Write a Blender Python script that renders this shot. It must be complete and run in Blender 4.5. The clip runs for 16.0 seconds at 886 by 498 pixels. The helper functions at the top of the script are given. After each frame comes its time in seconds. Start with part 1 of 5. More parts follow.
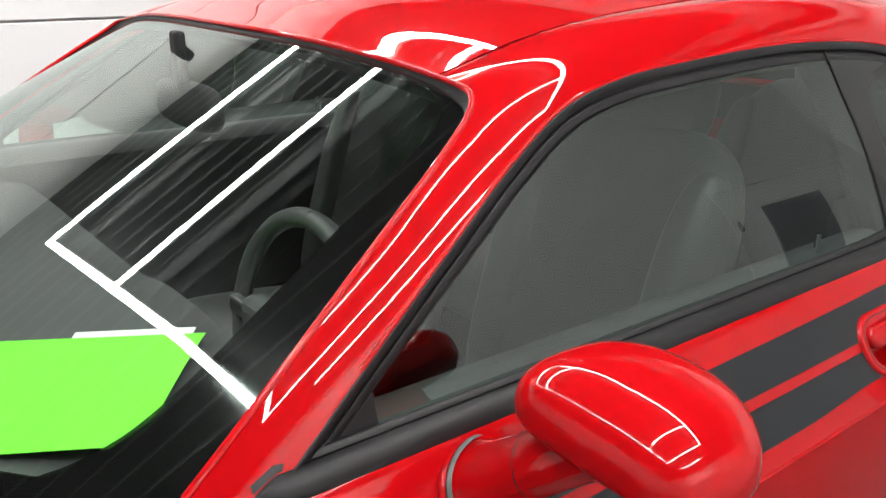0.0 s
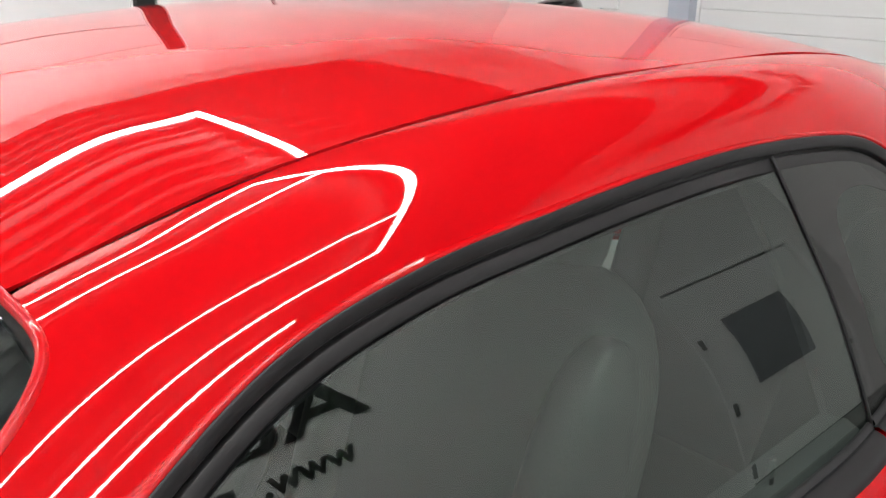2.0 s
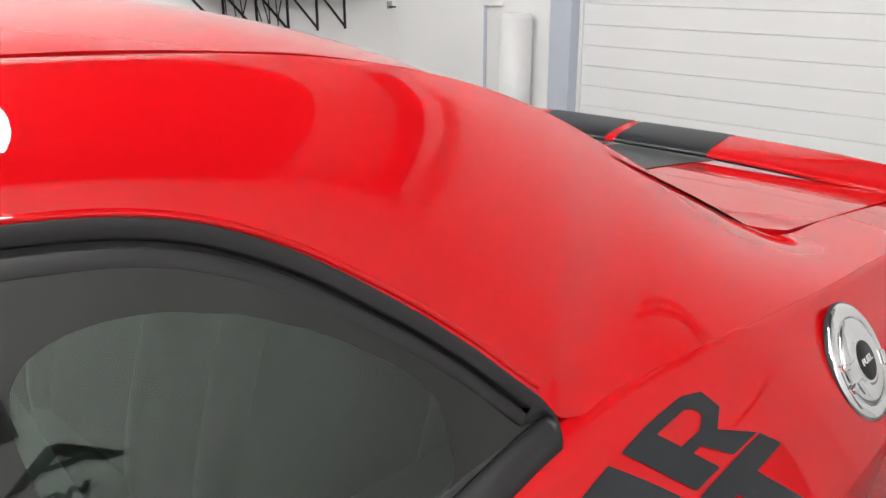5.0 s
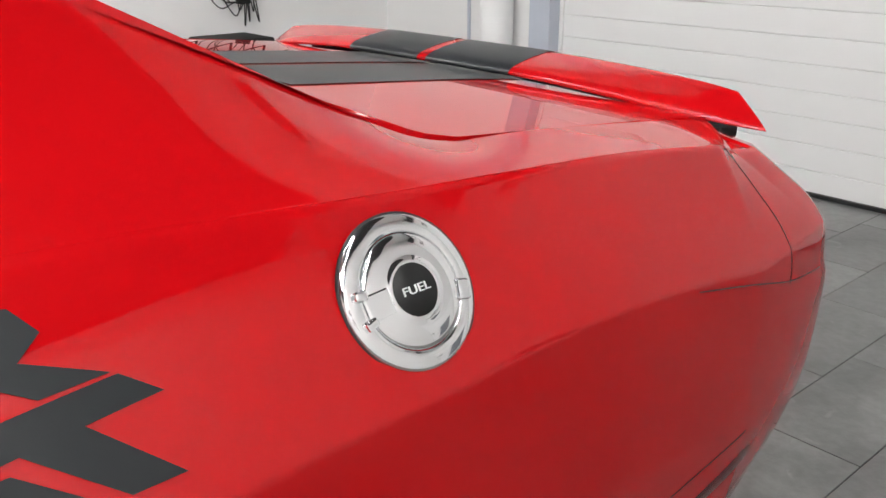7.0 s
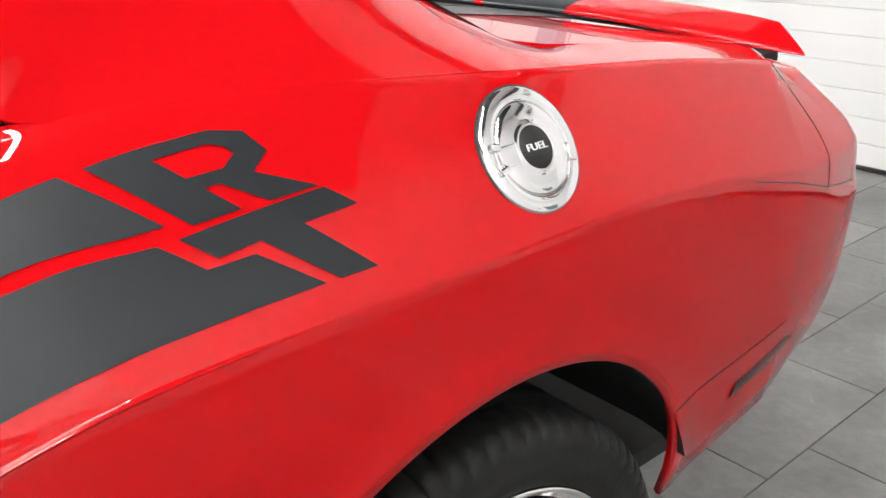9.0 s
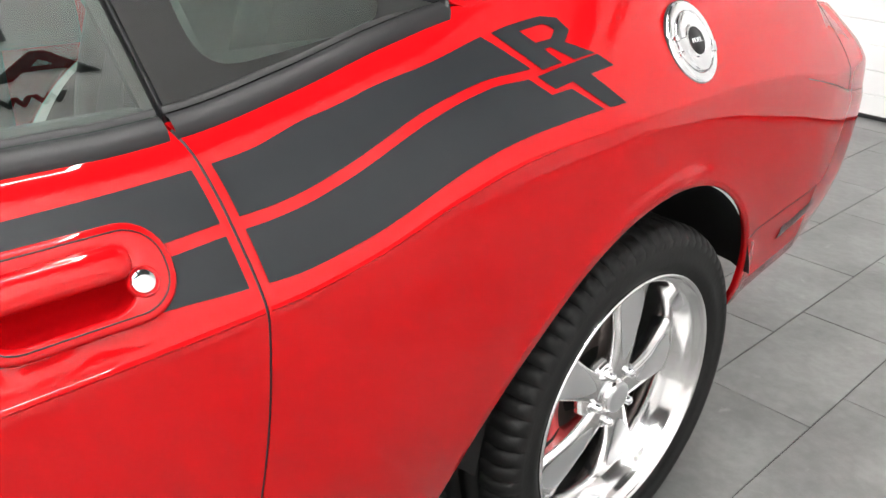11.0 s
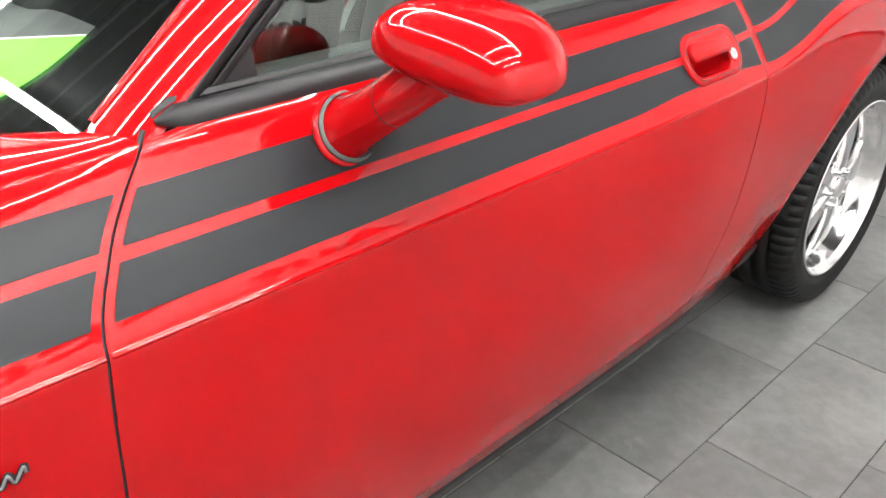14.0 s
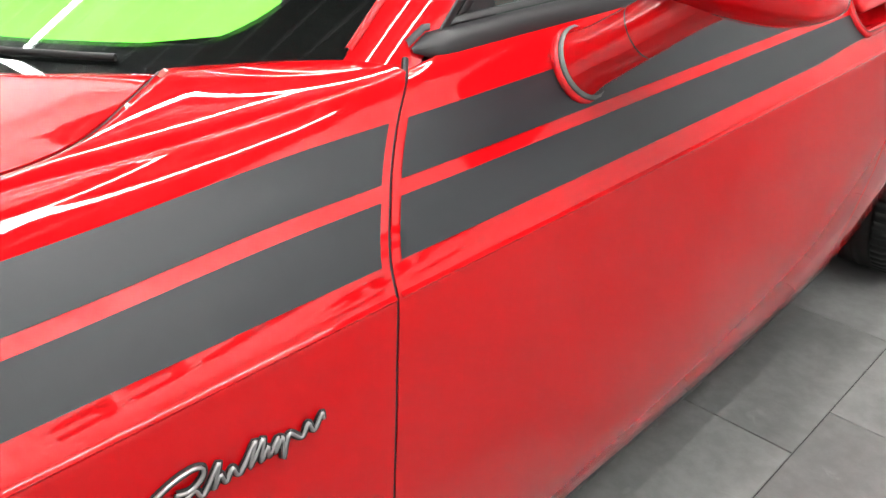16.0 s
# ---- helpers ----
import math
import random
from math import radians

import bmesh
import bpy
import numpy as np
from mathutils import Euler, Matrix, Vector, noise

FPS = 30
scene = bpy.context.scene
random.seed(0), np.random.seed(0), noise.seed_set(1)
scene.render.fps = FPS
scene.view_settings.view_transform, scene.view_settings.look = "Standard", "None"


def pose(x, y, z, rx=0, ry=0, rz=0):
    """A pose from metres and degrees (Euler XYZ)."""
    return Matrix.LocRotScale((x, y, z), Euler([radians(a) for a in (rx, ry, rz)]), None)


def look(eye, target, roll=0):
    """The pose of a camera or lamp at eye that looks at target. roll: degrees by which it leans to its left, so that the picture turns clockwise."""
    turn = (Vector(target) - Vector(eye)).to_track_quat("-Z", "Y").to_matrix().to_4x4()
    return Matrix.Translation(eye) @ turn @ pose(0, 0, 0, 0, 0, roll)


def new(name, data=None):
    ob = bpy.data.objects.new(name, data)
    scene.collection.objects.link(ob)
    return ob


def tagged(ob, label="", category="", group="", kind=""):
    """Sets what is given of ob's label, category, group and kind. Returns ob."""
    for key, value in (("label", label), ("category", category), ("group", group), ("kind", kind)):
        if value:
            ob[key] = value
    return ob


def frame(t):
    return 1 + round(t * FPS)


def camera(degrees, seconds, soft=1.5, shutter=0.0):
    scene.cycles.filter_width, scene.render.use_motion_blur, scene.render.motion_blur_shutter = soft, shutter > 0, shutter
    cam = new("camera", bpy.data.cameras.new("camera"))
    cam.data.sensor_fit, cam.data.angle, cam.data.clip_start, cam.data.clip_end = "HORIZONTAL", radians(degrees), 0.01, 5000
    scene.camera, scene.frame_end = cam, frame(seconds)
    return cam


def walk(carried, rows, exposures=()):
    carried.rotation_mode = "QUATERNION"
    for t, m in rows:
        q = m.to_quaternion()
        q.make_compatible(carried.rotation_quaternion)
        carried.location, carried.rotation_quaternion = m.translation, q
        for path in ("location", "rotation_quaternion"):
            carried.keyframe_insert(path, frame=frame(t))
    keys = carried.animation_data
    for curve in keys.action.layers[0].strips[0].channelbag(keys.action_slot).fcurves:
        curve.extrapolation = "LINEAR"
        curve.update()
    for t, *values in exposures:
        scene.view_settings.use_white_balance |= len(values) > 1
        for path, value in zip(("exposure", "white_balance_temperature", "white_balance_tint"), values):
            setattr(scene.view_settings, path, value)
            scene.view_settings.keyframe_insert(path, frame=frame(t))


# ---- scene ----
cam = camera(54.9, 16.0)
PATH = [
    (0, (-0.835, -1.441, 1.510), (0.071, -0.290, 1.003), 0.6),
    (0.5, (-0.733, -1.286, 1.530), (0.233, -0.174, 1.049), 0.2),
    (1, (-0.595, -1.196, 1.556), (0.381, -0.096, 1.065), -0.1),
    (1.5, (-0.445, -1.128, 1.574), (0.551, -0.051, 1.073), 0.4),
    (2, (-0.298, -1.104, 1.558), (0.701, -0.029, 1.059), 0.8),
    (2.5, (-0.125, -1.081, 1.562), (0.868, 0.001, 1.066), -0.4),
    (3, (0.001, -1.074, 1.562), (1.001, -0.001, 1.061), -0.6),
    (3.2, (0.046, -1.089, 1.560), (1.047, -0.017, 1.060), -0.5),
    (5.3, (0.663, -1.179, 1.481), (1.711, -0.148, 0.990), 0.1),
    (5.5, (0.741, -1.180, 1.460), (1.792, -0.150, 0.971), 0.3),
    (6, (0.908, -1.220, 1.418), (1.948, -0.183, 0.925), 0.1),
    (6.5, (1.05, -1.332, 1.402), (2.329, 0.047, 0.72), -0.6),
    (7, (1.139, -1.424, 1.348), (2.367, -0.011, 0.646), -0.1),
    (7.5, (1.152, -1.462, 1.288), (2.326, -0.003, 0.586), -0.6),
    (8, (1.121, -1.469, 1.257), (2.268, 0.011, 0.556), -0.9),
    (8.5, (1.055, -1.474, 1.253), (2.233, -0.022, 0.543), -0.4),
    (8.7, (1.004, -1.479, 1.263), (2.2, -0.045, 0.546), -0.3),
    (10.8, (0.333, -1.614, 1.309), (1.607, -0.309, 0.487), 2.1),
    (11, (0.257, -1.629, 1.311), (1.534, -0.335, 0.479), 2.2),
    (11.5, (0.021, -1.673, 1.312), (1.302, -0.39, 0.468), 2.0),
    (12, (-0.164, -1.705, 1.321), (1.115, -0.44, 0.446), 2.0),
    (12.5, (-0.381, -1.721, 1.325), (0.892, -0.464, 0.43), 1.8),
    (13, (-0.576, -1.714, 1.34), (0.689, -0.472, 0.414), 2.0),
    (13.5, (-0.786, -1.673, 1.342), (0.479, -0.441, 0.403), 1.7),
    (14, (-0.964, -1.65, 1.364), (0.3, -0.424, 0.414), 1.6),
    (14.5, (-1.099, -1.653, 1.361), (0.164, -0.434, 0.403), 1.6),
    (15, (-1.199, -1.656, 1.369), (0.068, -0.437, 0.415), 1.4),
    (15.5, (-1.214, -1.597, 1.339), (0.062, -0.382, 0.39), 1.3),
    (16, (-1.15, -1.429, 1.275), (0.127, -0.221, 0.321), 1.2),
]
walk(cam, [(t, look(eye, target, roll)) for t, eye, target, roll in PATH],
     exposures=[(0, -0.2), (1, -0.3), (2, -0.35), (3, -0.25), (5.0, -0.1), (6.0, -0.2), (7.5, -0.1), (8.5, 0.22), (11, 0.6), (12, 0.58), (14, 0.66), (16, 0.55)])

# ---- light and world ----
world = bpy.data.worlds.new("world")
scene.world = world
world.use_nodes = True
world.node_tree.nodes["Background"].inputs[0].default_value = (0.8, 0.85, 0.9, 1)
world.node_tree.nodes["Background"].inputs[1].default_value = 0.05
LED = 76.0
LIGHT_Z = 3.60


# ---- materials ----
def mat(name, colour, rough=0.5, metal=0.0, coat=0.0, vary=0.12, scale=6.0, bump=0.0, bump_scale=60.0, spec=0.5, rvary=0.1):
    m = bpy.data.materials.new(name)
    m.use_nodes = True
    nt = m.node_tree
    b = nt.nodes["Principled BSDF"]
    b.inputs["Roughness"].default_value = rough
    b.inputs["Metallic"].default_value = metal
    b.inputs["Specular IOR Level"].default_value = spec
    b.inputs["Coat Weight"].default_value = coat
    b.inputs["Coat Roughness"].default_value = 0.012
    tc = nt.nodes.new("ShaderNodeTexCoord")
    n1 = nt.nodes.new("ShaderNodeTexNoise")
    n1.inputs["Scale"].default_value = scale
    n1.inputs["Detail"].default_value = 6
    nt.links.new(tc.outputs["Object"], n1.inputs["Vector"])
    ramp = nt.nodes.new("ShaderNodeMix")
    ramp.data_type = "RGBA"
    lo = [c * (1 - vary) for c in colour]
    hi = [min(1, c * (1 + vary)) for c in colour]
    ramp.inputs[6].default_value = (*lo, 1)
    ramp.inputs[7].default_value = (*hi, 1)
    nt.links.new(n1.outputs["Fac"], ramp.inputs[0])
    nt.links.new(ramp.outputs[2], b.inputs["Base Color"])
    if rvary:
        mr = nt.nodes.new("ShaderNodeMapRange")
        mr.inputs["To Min"].default_value = max(0.0, rough * (1 - rvary))
        mr.inputs["To Max"].default_value = min(1.0, rough * (1 + rvary))
        nt.links.new(n1.outputs["Fac"], mr.inputs["Value"])
        nt.links.new(mr.outputs["Result"], b.inputs["Roughness"])
    if bump:
        n2 = nt.nodes.new("ShaderNodeTexNoise")
        n2.inputs["Scale"].default_value = bump_scale
        n2.inputs["Detail"].default_value = 4
        nt.links.new(tc.outputs["Object"], n2.inputs["Vector"])
        bp = nt.nodes.new("ShaderNodeBump")
        bp.inputs["Strength"].default_value = bump
        bp.inputs["Distance"].default_value = 0.002
        nt.links.new(n2.outputs["Fac"], bp.inputs["Height"])
        nt.links.new(bp.outputs["Normal"], b.inputs["Normal"])
    return m


def glass_mat(name, tint, ior):
    """A sheet of tinted safety glass: clear through, with the gloss of both its faces."""
    m = bpy.data.materials.new(name)
    m.use_nodes = True
    nt = m.node_tree
    nt.nodes.remove(nt.nodes["Principled BSDF"])
    tr = nt.nodes.new("ShaderNodeBsdfTransparent")
    tr.inputs[0].default_value = (*tint, 1)
    gl = nt.nodes.new("ShaderNodeBsdfGlossy")
    gl.inputs["Roughness"].default_value = 0.0
    gl.inputs["Color"].default_value = (0.92, 1.0, 0.95, 1)
    fr = nt.nodes.new("ShaderNodeFresnel")
    fr.inputs["IOR"].default_value = ior
    mx = nt.nodes.new("ShaderNodeMixShader")
    nt.links.new(fr.outputs[0], mx.inputs[0])
    nt.links.new(tr.outputs[0], mx.inputs[1])
    nt.links.new(gl.outputs[0], mx.inputs[2])
    nt.links.new(mx.outputs[0], nt.nodes["Material Output"].inputs[0])
    return m


def glow(name, colour, strength):
    m = bpy.data.materials.new(name)
    m.use_nodes = True
    b = m.node_tree.nodes["Principled BSDF"]
    b.inputs["Base Color"].default_value = (0.9, 0.9, 0.9, 1)
    b.inputs["Emission Color"].default_value = (*colour, 1)
    b.inputs["Emission Strength"].default_value = strength
    return m


RED = mat("red_paint", (0.46, 0.0030, 0.0052), 0.5, coat=1.0, vary=0.03, scale=3.0, spec=0.0)
RED.node_tree.nodes["Principled BSDF"].inputs["Coat IOR"].default_value = 1.41
VINYL = mat("satin_black_vinyl", (0.010, 0.0125, 0.015), 0.34, vary=0.06, scale=8.0, bump=0.03, bump_scale=400, spec=0.42)
RUBBER = mat("black_rubber", (0.010, 0.010, 0.011), 0.55, vary=0.2, scale=20, bump=0.15, bump_scale=150)
TYRE = mat("tyre_rubber", (0.006, 0.006, 0.006), 0.60, spec=0.35, vary=0.3, scale=14, bump=0.35, bump_scale=120)
TRIM = mat("dark_grey_trim", (0.017, 0.0165, 0.0175), 0.42, vary=0.1, scale=10, spec=0.30)
GASKET = mat("grey_rubber", (0.11, 0.11, 0.105), 0.5, vary=0.15, scale=30)
BLACK = mat("matte_black", (0.01, 0.01, 0.01), 0.75, vary=0.3, scale=12)
FRIT = mat("black_glass_border", (0.006, 0.006, 0.006), 0.06, coat=0.6, vary=0.1)
CHROME = mat("chrome", (0.86, 0.87, 0.88), 0.06, metal=1.0, vary=0.02)
POLISHED = mat("polished_aluminium", (0.93, 0.93, 0.93), 0.12, metal=1.0, vary=0.04, scale=18)
SPOKE_GREY = mat("grey_wheel_paint", (0.58, 0.59, 0.60), 0.30, metal=0.7, vary=0.06)
STEEL = mat("brushed_steel", (0.42, 0.42, 0.42), 0.32, metal=1.0, vary=0.1, scale=25)
RUST = mat("brake_disc", (0.12, 0.10, 0.09), 0.5, metal=0.7, vary=0.4, scale=30)
CALIPER = mat("red_caliper", (0.45, 0.02, 0.02), 0.4, vary=0.1)
LEATHER = mat("black_leather", (0.085, 0.089, 0.087), 0.42, vary=0.15, scale=30, bump=0.3, bump_scale=260)
STITCH = mat("grey_stitching", (0.3, 0.3, 0.29), 0.7)
DASH = mat("dash_plastic", (0.045, 0.047, 0.048), 0.6, vary=0.15, scale=40, bump=0.2, bump_scale=300)
LINER = mat("grey_headliner", (0.30, 0.30, 0.29), 0.9, vary=0.08, scale=30)
SIDE_GLASS = glass_mat("side_glass", (0.54, 0.66, 0.60), 1.95)
FILM = glass_mat("tint_film", (0.62, 0.74, 0.68), 1.72)
QUARTER_GLASS = glass_mat("quarter_glass", (0.70, 0.78, 0.74), 1.45)
CERAMIC = mat("black_ceramic_glass_border", (0.010, 0.011, 0.0105), 0.03, spec=0.45, vary=0.1)
FRONT_GLASS = glass_mat("windscreen_glass", (0.86, 0.94, 0.90), 1.68)
MIRROR = mat("mirror_silver", (0.8, 0.8, 0.8), 0.01, metal=1.0, vary=0.0)
GREEN = mat("lime_green_card", (0.16, 0.85, 0.02), 0.6, vary=0.03)
PAPER = mat("white_paper", (0.78, 0.8, 0.8), 0.7, vary=0.05, scale=15)
# WALL's white darkened in colour, so the near wall reflects dimmer in the car
NEARWALL = mat("dimmed_wall_paint", (0.75, 0.75, 0.745), 0.55, vary=0.05, scale=1.5, bump=0.05, bump_scale=80)
WALL = mat("white_wall_paint", (0.88, 0.88, 0.875), 0.55, vary=0.04, scale=1.5, bump=0.05, bump_scale=80)
DOORWHITE = mat("white_door_enamel", (0.85, 0.85, 0.85), 0.35, vary=0.03, scale=2.0, bump=0.06, bump_scale=120)
JAMB = mat("blue_grey_jamb", (0.52, 0.56, 0.64), 0.5, vary=0.04)
GREYBAND = mat("grey_wall_band", (0.06, 0.06, 0.063), 0.55, vary=0.06)
CEIL = mat("black_ceiling", (0.020, 0.020, 0.021), 0.45, vary=0.2, scale=3)
# paler than CEIL: the stronger light on the ribs is put into their colour
RIB = mat("brightened_ceiling_rib", (0.10, 0.10, 0.105), 0.5, vary=0.2, scale=3)
LETTER = mat("black_lettering", (0.006, 0.006, 0.006), 0.5, vary=0.1)
WIRE = mat("black_wire", (0.008, 0.008, 0.008), 0.45, vary=0.1)
GROUT = mat("dark_grout", (0.052, 0.052, 0.051), 0.85, vary=0.25, scale=20)
SMOKED = mat("smoked_red_lens", (0.085, 0.008, 0.010), 0.16, coat=0.5, vary=0.1)
TAIL = mat("dark_red_lens", (0.25, 0.006, 0.008), 0.08, coat=1.0, vary=0.05)
LAMP = glow("led_tube", (1.0, 0.99, 0.97), LED)
WOODGREY = mat("dark_window_pane", (0.20, 0.21, 0.235), 0.15, vary=0.1)


def tile_mat():
    m = mat("grey_slate_tile", (0.20, 0.202, 0.198), 0.36, vary=0.30, scale=2.6, bump=0.30, bump_scale=55)
    nt = m.node_tree
    b = nt.nodes["Principled BSDF"]
    mixnode = b.inputs["Base Color"].links[0].from_node
    info = nt.nodes.new("ShaderNodeObjectInfo")
    hsv = nt.nodes.new("ShaderNodeHueSaturation")
    mr = nt.nodes.new("ShaderNodeMapRange")
    mr.inputs["To Min"].default_value, mr.inputs["To Max"].default_value = 0.82, 1.12
    nt.links.new(info.outputs["Random"], mr.inputs["Value"])
    nt.links.new(mr.outputs["Result"], hsv.inputs["Value"])
    tc = nt.nodes.new("ShaderNodeTexCoord")
    st = nt.nodes.new("ShaderNodeTexNoise")
    st.inputs["Scale"].default_value = 22
    st.inputs["Detail"].default_value = 8
    st.inputs["Roughness"].default_value = 0.7
    nt.links.new(tc.outputs["Object"], st.inputs["Vector"])
    cr = nt.nodes.new("ShaderNodeMapRange")
    cr.inputs["From Min"].default_value, cr.inputs["From Max"].default_value = 0.40, 0.62
    cr.inputs["To Min"].default_value, cr.inputs["To Max"].default_value = 0.88, 1.05
    nt.links.new(st.outputs["Fac"], cr.inputs["Value"])
    mul = nt.nodes.new("ShaderNodeMix")
    mul.data_type, mul.blend_type = "RGBA", "MULTIPLY"
    mul.inputs[0].default_value = 1.0
    nt.links.new(mixnode.outputs[2], hsv.inputs["Color"])
    nt.links.new(hsv.outputs["Color"], mul.inputs[6])
    nt.links.new(cr.outputs["Result"], mul.inputs[7])
    # broad smudges and pale scuffs that run over several tiles
    geo = nt.nodes.new("ShaderNodeNewGeometry")
    big = nt.nodes.new("ShaderNodeTexNoise")
    big.inputs["Scale"].default_value, big.inputs["Detail"].default_value = 1.7, 5
    nt.links.new(geo.outputs["Position"], big.inputs["Vector"])
    sm = nt.nodes.new("ShaderNodeMapRange")
    sm.inputs["From Min"].default_value, sm.inputs["From Max"].default_value = 0.48, 0.72
    sm.inputs["To Min"].default_value, sm.inputs["To Max"].default_value = 1.06, 0.62
    nt.links.new(big.outputs["Fac"], sm.inputs["Value"])
    mul2 = nt.nodes.new("ShaderNodeMix")
    mul2.data_type, mul2.blend_type = "RGBA", "MULTIPLY"
    mul2.inputs[0].default_value = 1.0
    nt.links.new(mul.outputs[2], mul2.inputs[6])
    nt.links.new(sm.outputs["Result"], mul2.inputs[7])
    sc = nt.nodes.new("ShaderNodeTexNoise")
    sc.inputs["Scale"].default_value, sc.inputs["Detail"].default_value, sc.inputs["Distortion"].default_value = 9.0, 10, 1.5
    nt.links.new(geo.outputs["Position"], sc.inputs["Vector"])
    sf = nt.nodes.new("ShaderNodeMapRange")
    sf.inputs["From Min"].default_value, sf.inputs["From Max"].default_value = 0.66, 0.76
    sf.inputs["To Min"].default_value, sf.inputs["To Max"].default_value = 0.0, 0.35
    nt.links.new(sc.outputs["Fac"], sf.inputs["Value"])
    mx = nt.nodes.new("ShaderNodeMix")
    mx.data_type = "RGBA"
    mx.inputs[7].default_value = (0.36, 0.36, 0.34, 1)
    nt.links.new(sf.outputs["Result"], mx.inputs[0])
    nt.links.new(mul2.outputs[2], mx.inputs[6])
    nt.links.new(mx.outputs[2], b.inputs["Base Color"])
    return m


TILE = tile_mat()


# ---- small builders ----
def curve(xs, ys):
    """A smooth curve through few knots that never overshoots them."""
    xs, ys = np.array(xs, float), np.array(ys, float)
    h, d = np.diff(xs), np.diff(ys) / np.diff(xs)
    m = np.zeros(len(xs))
    for k in range(1, len(xs) - 1):
        if d[k - 1] * d[k] > 0:
            w1, w2 = 2 * h[k] + h[k - 1], h[k] + 2 * h[k - 1]
            m[k] = (w1 + w2) / (w1 / d[k - 1] + w2 / d[k])
    m[0], m[-1] = d[0], d[-1]

    def f(x):
        x = np.clip(np.asarray(x, float), xs[0], xs[-1])
        i = np.clip(np.searchsorted(xs, x) - 1, 0, len(xs) - 2)
        t = (x - xs[i]) / h[i]
        return (ys[i] * (1 + 2 * t) * (1 - t) ** 2 + h[i] * m[i] * t * (1 - t) ** 2
                + ys[i + 1] * t * t * (3 - 2 * t) + h[i] * m[i + 1] * t * t * (t - 1))
    return f


def track(points):
    """A smooth way in space through a row of knots (Catmull-Rom), as a function of 0..1."""
    p = np.array(points, float)
    p = np.vstack([2 * p[0] - p[1], p, 2 * p[-1] - p[-2]])
    n = len(points) - 1

    def f(u):
        s = min(max(u, 0.0), 1.0) * n
        i = min(int(s), n - 1)
        t = s - i
        a, b, c, d = p[i], p[i + 1], p[i + 2], p[i + 3]
        return 0.5 * (2 * b + (c - a) * t + (2 * a - 5 * b + 4 * c - d) * t * t + (3 * b - a - 3 * c + d) * t ** 3)
    return f


def link(name, mesh, material, parent=None, label=""):
    ob = new(name, mesh)
    if not mesh.materials:
        mesh.materials.append(material)
    if parent is not None:
        ob.parent = parent
        ob.matrix_parent_inverse = parent.matrix_world.inverted()
    if label:
        tagged(ob, label)
    return ob


def raw(name, verts, faces, material, parent=None, label="", smooth=True):
    me = bpy.data.meshes.new(name)
    me.from_pydata([tuple(map(float, v)) for v in verts], [], faces)
    me.polygons.foreach_set("use_smooth", [smooth] * len(me.polygons))
    me.update()
    return link(name, me, material, parent, label)


def part(name, bm, material, parent=None, label="", smooth=False):
    me = bpy.data.meshes.new(name)
    bmesh.ops.recalc_face_normals(bm, faces=bm.faces)
    bm.to_mesh(me)
    bm.free()
    me.polygons.foreach_set("use_smooth", [smooth] * len(me.polygons))
    return link(name, me, material, parent, label)


def sheet(name, pts, material, parent=None, label="", side=1, thick=0.0, closed=False):
    """A smooth sheet from rows of places; side -1 mirrors it to the car's other flank."""
    P = np.array(pts, float)
    nu, nv = P.shape[:2]
    V = P.reshape(-1, 3) * (1, side, 1)
    faces = []
    for i in range(nu - (0 if closed else 1)):
        for j in range(nv - 1):
            a, b = i * nv + j, ((i + 1) % nu) * nv + j
            q = (a, b, b + 1, a + 1)
            faces.append(q if side > 0 else q[::-1])
    if thick:
        # the outer face looks away from the car's middle
        n = np.zeros(3)
        for q in faces[::7]:
            n += np.cross(V[q[1]] - V[q[0]], V[q[3]] - V[q[0]])
        if np.dot(n, V.mean(0) - np.array([0.3, 0, 0.6])) < 0:
            faces = [q[::-1] for q in faces]
    ob = raw(name, V, faces, material, parent, label)
    if thick:
        seen = {}
        for q in faces:
            for a, b in zip(q, q[1:] + q[:1]):
                e = (min(a, b), max(a, b))
                seen[e] = seen.get(e, 0) + 1
        at = ob.data.attributes.new("sharp_edge", "BOOLEAN", "EDGE")
        at.data.foreach_set("value", [seen.get((min(e.vertices), max(e.vertices)), 2) == 1 for e in ob.data.edges])
        md = ob.modifiers.new("thickness", "SOLIDIFY")
        md.thickness, md.offset = thick, -1
    return ob


def box_bm(size, at=(0, 0, 0), bevel=0.0, segs=2, rot=None):
    bm = bmesh.new()
    bmesh.ops.create_cube(bm, size=1.0)
    bmesh.ops.scale(bm, vec=size, verts=bm.verts)
    if bevel:
        bmesh.ops.bevel(bm, geom=bm.edges[:], offset=bevel, segments=segs, profile=0.5, affect="EDGES")
    if rot is not None:
        bmesh.ops.transform(bm, matrix=rot, verts=bm.verts)
    bmesh.ops.translate(bm, vec=at, verts=bm.verts)
    return bm


def cyl_bm(r1, r2, depth, m, segs=24, bevel=0.0):
    bm = bmesh.new()
    bmesh.ops.create_cone(bm, cap_ends=True, segments=segs, radius1=r1, radius2=r2, depth=depth)
    if bevel:
        bmesh.ops.bevel(bm, geom=[e for e in bm.edges if e.calc_face_angle(0) > 0.6], offset=bevel, segments=2, affect="EDGES")
    bmesh.ops.transform(bm, matrix=m, verts=bm.verts)
    return bm


